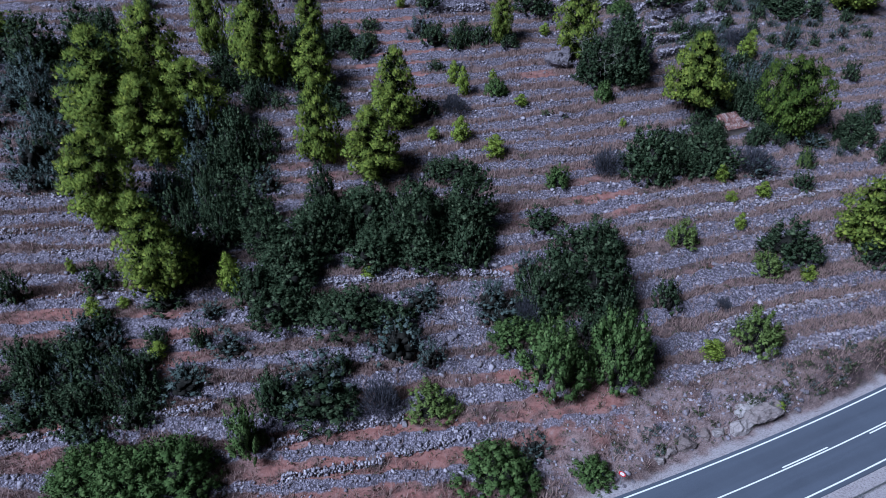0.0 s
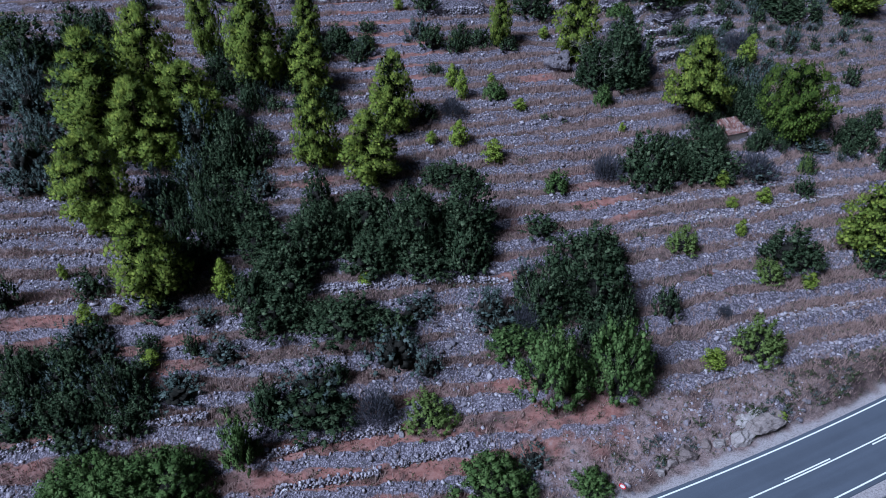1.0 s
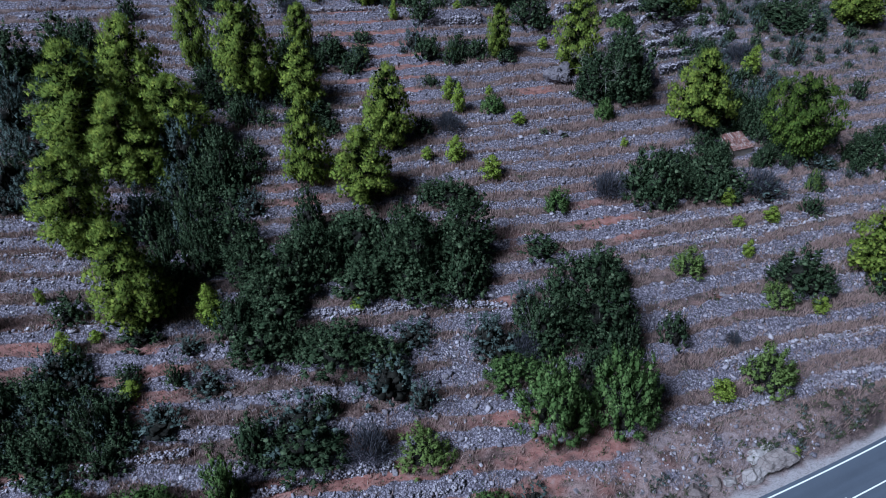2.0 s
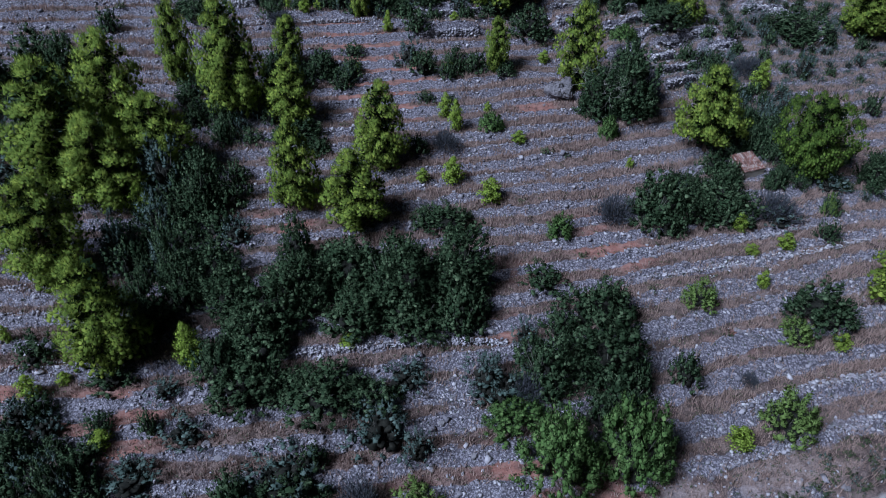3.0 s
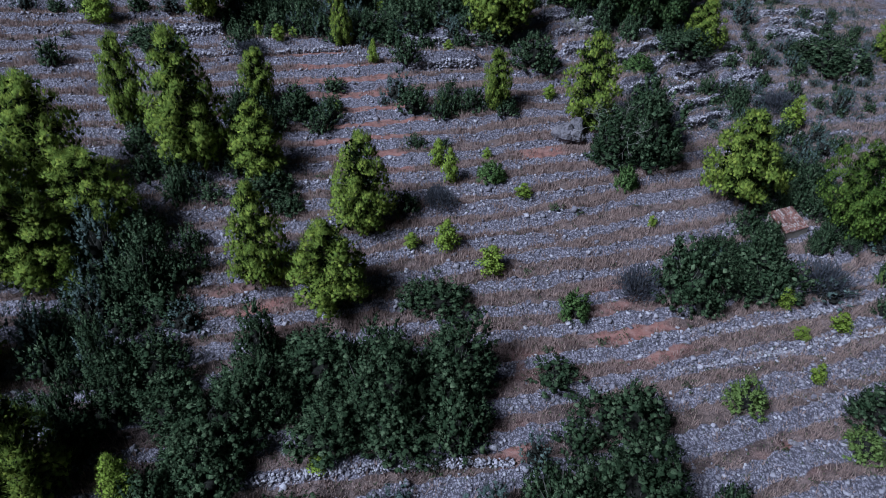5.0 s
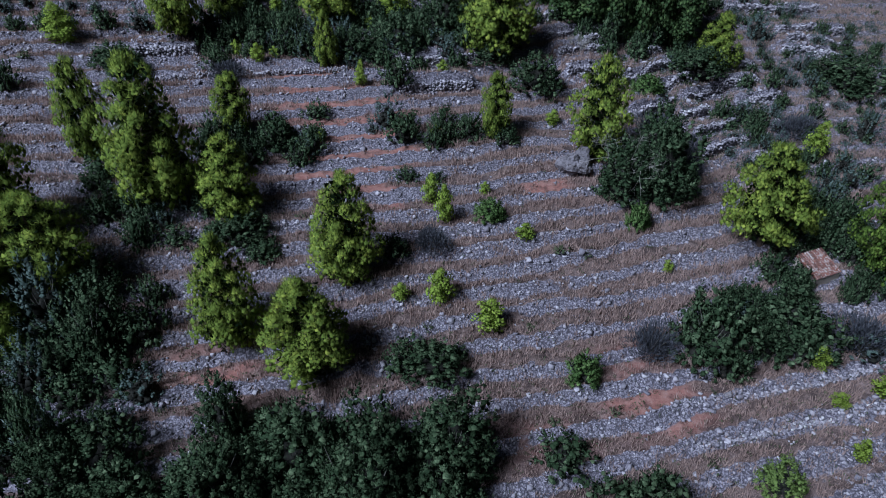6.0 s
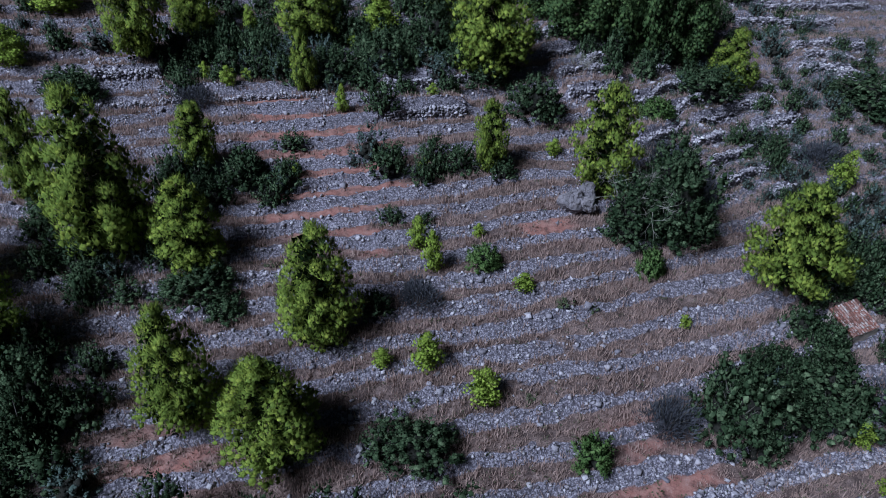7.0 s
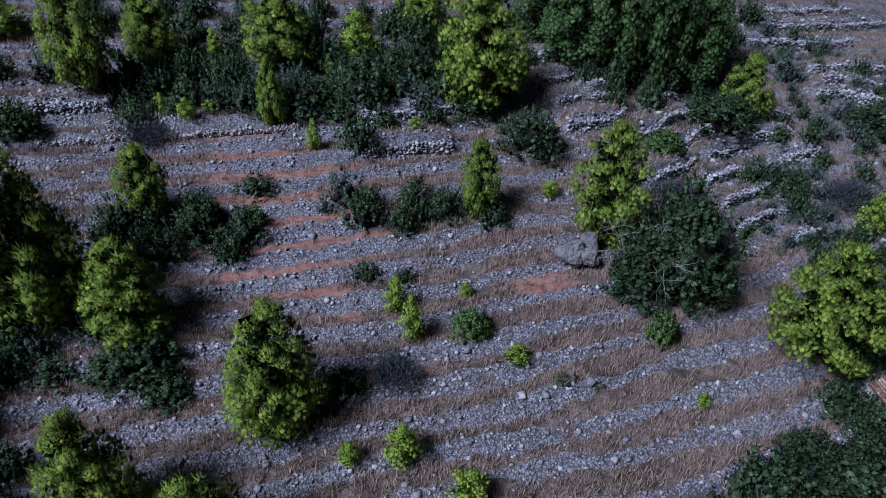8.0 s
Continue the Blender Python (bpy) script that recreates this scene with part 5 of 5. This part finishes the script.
dead_shrub(23.4, 93.4, 7.4)
dead_shrub(22.0, 117.0, 2.8)


def chips(x, y, z, size, seed):
    """Angular stones: crooked six-sided blocks, as corners (n, 8, 3)."""
    g = np.random.default_rng(seed)
    n = len(x)
    cube = np.array([(-1, -1, -1), (1, -1, -1), (1, 1, -1), (-1, 1, -1), (-1, -1, 1), (1, -1, 1), (1, 1, 1), (-1, 1, 1)], float) * 0.5
    v = cube[None] * (1 + g.uniform(-0.45, 0.25, (n, 8, 3)))
    v *= (size[:, None] * g.uniform((0.7, 0.6, 0.4), (1.3, 1.1, 0.85), (n, 3)))[:, None, :]
    a, b = g.uniform(0, 6.28, n), g.normal(0, 0.9, n)
    ca, sa, cb, sb = (k[:, None] for k in (np.cos(a), np.sin(a), np.cos(b), np.sin(b)))
    px, py, pz = v[..., 0], v[..., 1], v[..., 2]
    py, pz = py * cb - pz * sb, py * sb + pz * cb
    px, py = px * ca - py * sa, px * sa + py * ca
    return np.stack([px + x[:, None], py + y[:, None], pz + z[:, None]], -1)


def rubble():
    """Loose limestone rubble that covers the terrace banks."""
    g = np.random.default_rng(11)
    n = 190000
    x, y = g.uniform(-62, 84, n), 26 + 124 * g.uniform(0, 1, n) ** 1.15
    z, bank = land(x, y)
    bare = 1 - clay_of(x, y) * 0.6 * (1 - bank)
    want = np.clip(bank * 0.9 + 0.45 * scree(x, y) + 0.02 + 0.22 * roadside(x, y), 0, 1) * bare * (off_road(x, y) > 4.4) * (1 - 0.15 * overgrown(x, y))
    keep = (g.uniform(0, 1, n) < want * (0.35 + 0.65 * lattice(x * 0.35, y * 0.35, 17)) * (1 - 0.35 * (y > 100))) & in_view(x, y)
    x, y, z = x[keep], y[keep], z[keep]
    size = np.exp(g.normal(-1.88, 0.48, len(x))) * (1 + 0.25 * (y > 105))
    v = chips(x, y, z + 0.06 * size, np.clip(size, 0.09, 0.6), 12)
    me = blocks("rubble", v, STONE)
    tagged(new("rubble", me), "loose grey limestone rubble on the terrace banks", "stones", kind="stuff")


def dry_grass():
    """Tufts of tall dry grass in bands along the treads."""
    g = np.random.default_rng(13)
    n = 190000
    x, y = g.uniform(-60, 82, n), 27 + 118 * g.uniform(0, 1, n) ** 1.1
    z, bank = land(x, y)
    lush = smooth(0.12, 0.36, 0.6 * lattice(x * 0.12, y * 0.3, 41) + 0.4 * lattice(x * 0.5, y * 0.8, 42))
    want = (1 - 0.8 * bank) * lush * (1 - 0.85 * clay_of(x, y)) * (1 - 0.6 * roadside(x, y)) * (1 - 0.55 * overgrown(x, y)) * (off_road(x, y) > 4.6) * (1 - 0.5 * scree(x, y))
    keep = (g.uniform(0, 1, n) < want * 0.9) & in_view(x, y)
    x, y, z = x[keep], y[keep], z[keep]
    k = 5
    tall = np.repeat(g.uniform(0.35, 0.8, len(x)) * (0.6 + 0.6 * lattice(x * 0.2, y * 0.2, 43)), k)
    root = np.stack([np.repeat(x, k), np.repeat(y, k), np.repeat(z, k) - 0.03], -1)
    m = len(root)
    spread_out = g.normal(0, 0.12, (m, 2))
    root[:, :2] += spread_out
    lean = np.concatenate([1.6 * spread_out + g.normal(0, 0.12, (m, 2)), np.ones((m, 1))], 1)
    turn = g.uniform(0, 6.28, m)
    side = np.stack([np.cos(turn), np.sin(turn), np.zeros(m)], -1) * g.uniform(0.024, 0.050, m)[:, None]
    tip = root + lean * (tall * g.uniform(0.6, 1.15, m))[:, None]
    me = quads("dry_grass", np.stack([root - side, root + side, tip], 1), STRAW)
    tagged(new("dry_grass", me), "tall dry straw-coloured grass on the terraces", "grass", kind="stuff")


def weeds():
    """Small grey-green cushions of thyme and weeds between the stones."""
    g = np.random.default_rng(19)
    n = 30000
    x, y = g.uniform(-60, 84, n), 27 + 122 * g.uniform(0, 1, n)
    z, bank = land(x, y)
    want = (0.25 + 0.5 * smooth(0.45, 0.7, lattice(x * 0.1, y * 0.14, 51)) + 3.4 * overgrown(x, y) + 1.1 * (1 - smooth(62, 76, y))) * (1 - 0.6 * bank) * 0.6 * (off_road(x, y) > 4.3)
    keep = (g.uniform(0, 1, n) < want) & in_view(x, y)
    x, y, z = x[keep], y[keep], z[keep]
    k = 7
    r = np.repeat(g.uniform(0.15, 0.45, len(x)) * (1 + 1.3 * overgrown(x, y)), k)
    out = unit(len(r))
    out[:, 2] = np.abs(out[:, 2])
    base = np.stack([np.repeat(x, k), np.repeat(y, k), np.repeat(z, k)], -1) + out * (r * g.uniform(0.3, 0.9, len(r)))[:, None] * np.array((1, 1, 0.8))
    along = out + np.array((0, 0, 0.6)) + 0.4 * unit(len(r))
    along /= np.linalg.norm(along, axis=1, keepdims=True)
    me = quads("weeds", blades(base, along, g.uniform(0.10, 0.22, len(r)), g.uniform(0.05, 0.11, len(r))), SCRUB_LEAF)
    tagged(new("weeds", me), "low grey-green weeds between the stones", "weeds", kind="stuff")


# ---- dry-stone walls along the terrace edges ----
def dry_wall(ends, high, seed, dense=52, stone=0.22, out=0.0):
    """A wall of stacked stones from point to point."""
    g = np.random.default_rng(seed)
    spans = [(np.array(a, float), np.array(b, float)) for a, b in zip(ends, ends[1:])]
    long = sum(float(np.linalg.norm(b - a)) for a, b in spans)
    n = int(long * high * dense)
    at = np.empty((n, 2))
    for i in range(n):
        d = g.uniform(0, long)
        for a, b in spans:
            step = float(np.linalg.norm(b - a))
            if d <= step:
                break
            d -= step
        way = (b - a) / step
        across = g.choice([-1, -0.3, 1]) * 0.2 + g.normal() * 0.05 - out
        at[i] = a + way * min(d, step) + np.array((-way[1], way[0])) * across
    low = np.minimum(land(at[:, 0], at[:, 1] - 0.5)[0], land(at[:, 0], at[:, 1])[0])
    top = high * (0.75 + 0.35 * lattice(at[:, 0] * 0.6, at[:, 1] * 0.6, seed))
    z = low - 0.1 + top * g.uniform(0, 1, n) ** 0.7
    return chips(at[:, 0], at[:, 1], z, np.clip(stone * np.exp(g.normal(0, 0.3, n)), 0.12, 0.5), seed)


def blocks(name, v, material):
    """One mesh of all the blocks whose corners are v."""
    count = len(v)
    box = np.array([(0, 3, 2, 1), (4, 5, 6, 7), (0, 1, 5, 4), (1, 2, 6, 5), (2, 3, 7, 6), (3, 0, 4, 7)])
    me = bpy.data.meshes.new(name)
    me.vertices.add(count * 8), me.loops.add(count * 24), me.polygons.add(count * 6)
    me.vertices.foreach_set("co", v.reshape(-1).astype(np.float32))
    me.loops.foreach_set("vertex_index", (np.arange(count)[:, None, None] * 8 + box[None]).reshape(-1).astype(np.int32))
    me.polygons.foreach_set("loop_start", np.arange(0, count * 24, 4, dtype=np.int32))
    me.update(calc_edges=True)
    me.materials.append(material)
    return me


WALLS = [((-13.5, 52.5), (-6.3, 53.4), (0.4, 53.8), (7.2, 54.1)), ((-15.1, 35.1), (-11.3, 36.2), (-7.4, 37.1), (-3.6, 37.7)), ((-29.7, 37.0), (-25.4, 37.9), (-21.0, 38.7)),
         ((-39.0, 35.0), (-33.5, 36.3)), ((-13.7, 32.2), (-5.1, 33.9)), ((-4.2, 34.4), (2.3, 36.2)), ((-32.3, 103.1), (-25.5, 104.1), (-18.1, 105.7), (-8.6, 107.8))]
WALLS_SIDE = [((-42.2, 49.6), (-38.4, 50.2), (-33.4, 51.0)), ((-48.2, 55.2), (-42.3, 55.5), (-35.8, 56.3)), ((-49.5, 58.1), (-36.7, 58.9)), ((-51.5, 62.6), (-42.8, 63.7)),
              ((24.3, 42.3), (30.3, 43.9), (34.8, 45.4), (45.8, 48.2)), ((27.6, 47.7), (35.4, 49.9), (47.4, 52.3)), ((21.9, 62.4), (28.4, 63.8), (43.5, 67.1), (51.0, 69.5)),
              ((22.0, 66.0), (36.9, 68.8), (45.1, 71.2))]
for i, ends in enumerate(WALLS + WALLS_SIDE + LEDGES + LEDGES_FAR + LEDGES_UP):
    high = 0.75 if i < len(WALLS) else 0.5 if i < len(WALLS + WALLS_SIDE) else 1.5
    tagged(new("dry_stone_wall", blocks("dry_stone_wall", dry_wall(ends, high, 60 + i, *((58, 0.185) if high < 1 else (50, 0.22, 0.3))), STONE)), "low grey dry-stone wall holding a terrace", "wall", "terrace walls")

rubble()
dry_grass()
weeds()

# the larger stones that lie on the banks, one by one
BANK_STONES = [boulder_mesh("stone", STONE, 2, 40 + k, 8, 0.14) for k in range(6)]
laid = 0
while laid < 280:
    x, y = spots.uniform(-16, 38), spots.uniform(42, 96)
    z, bank = land(np.array([x]), np.array([y]))
    if bank[0] > 0.6:
        size = spots.uniform(0.24, 0.42)
        part("stone", BANK_STONES[laid % 6], ground, "", Matrix.Translation((x, y, float(z[0]) + 0.0 * size)) @ Euler((spots.uniform(-0.5, 0.5), spots.uniform(-0.5, 0.5), spots.uniform(0, 6.28))).to_matrix().to_4x4()
             @ Matrix.Diagonal((size, size * spots.uniform(0.6, 1.0), size * spots.uniform(0.45, 0.75), 1)))
        laid += 1
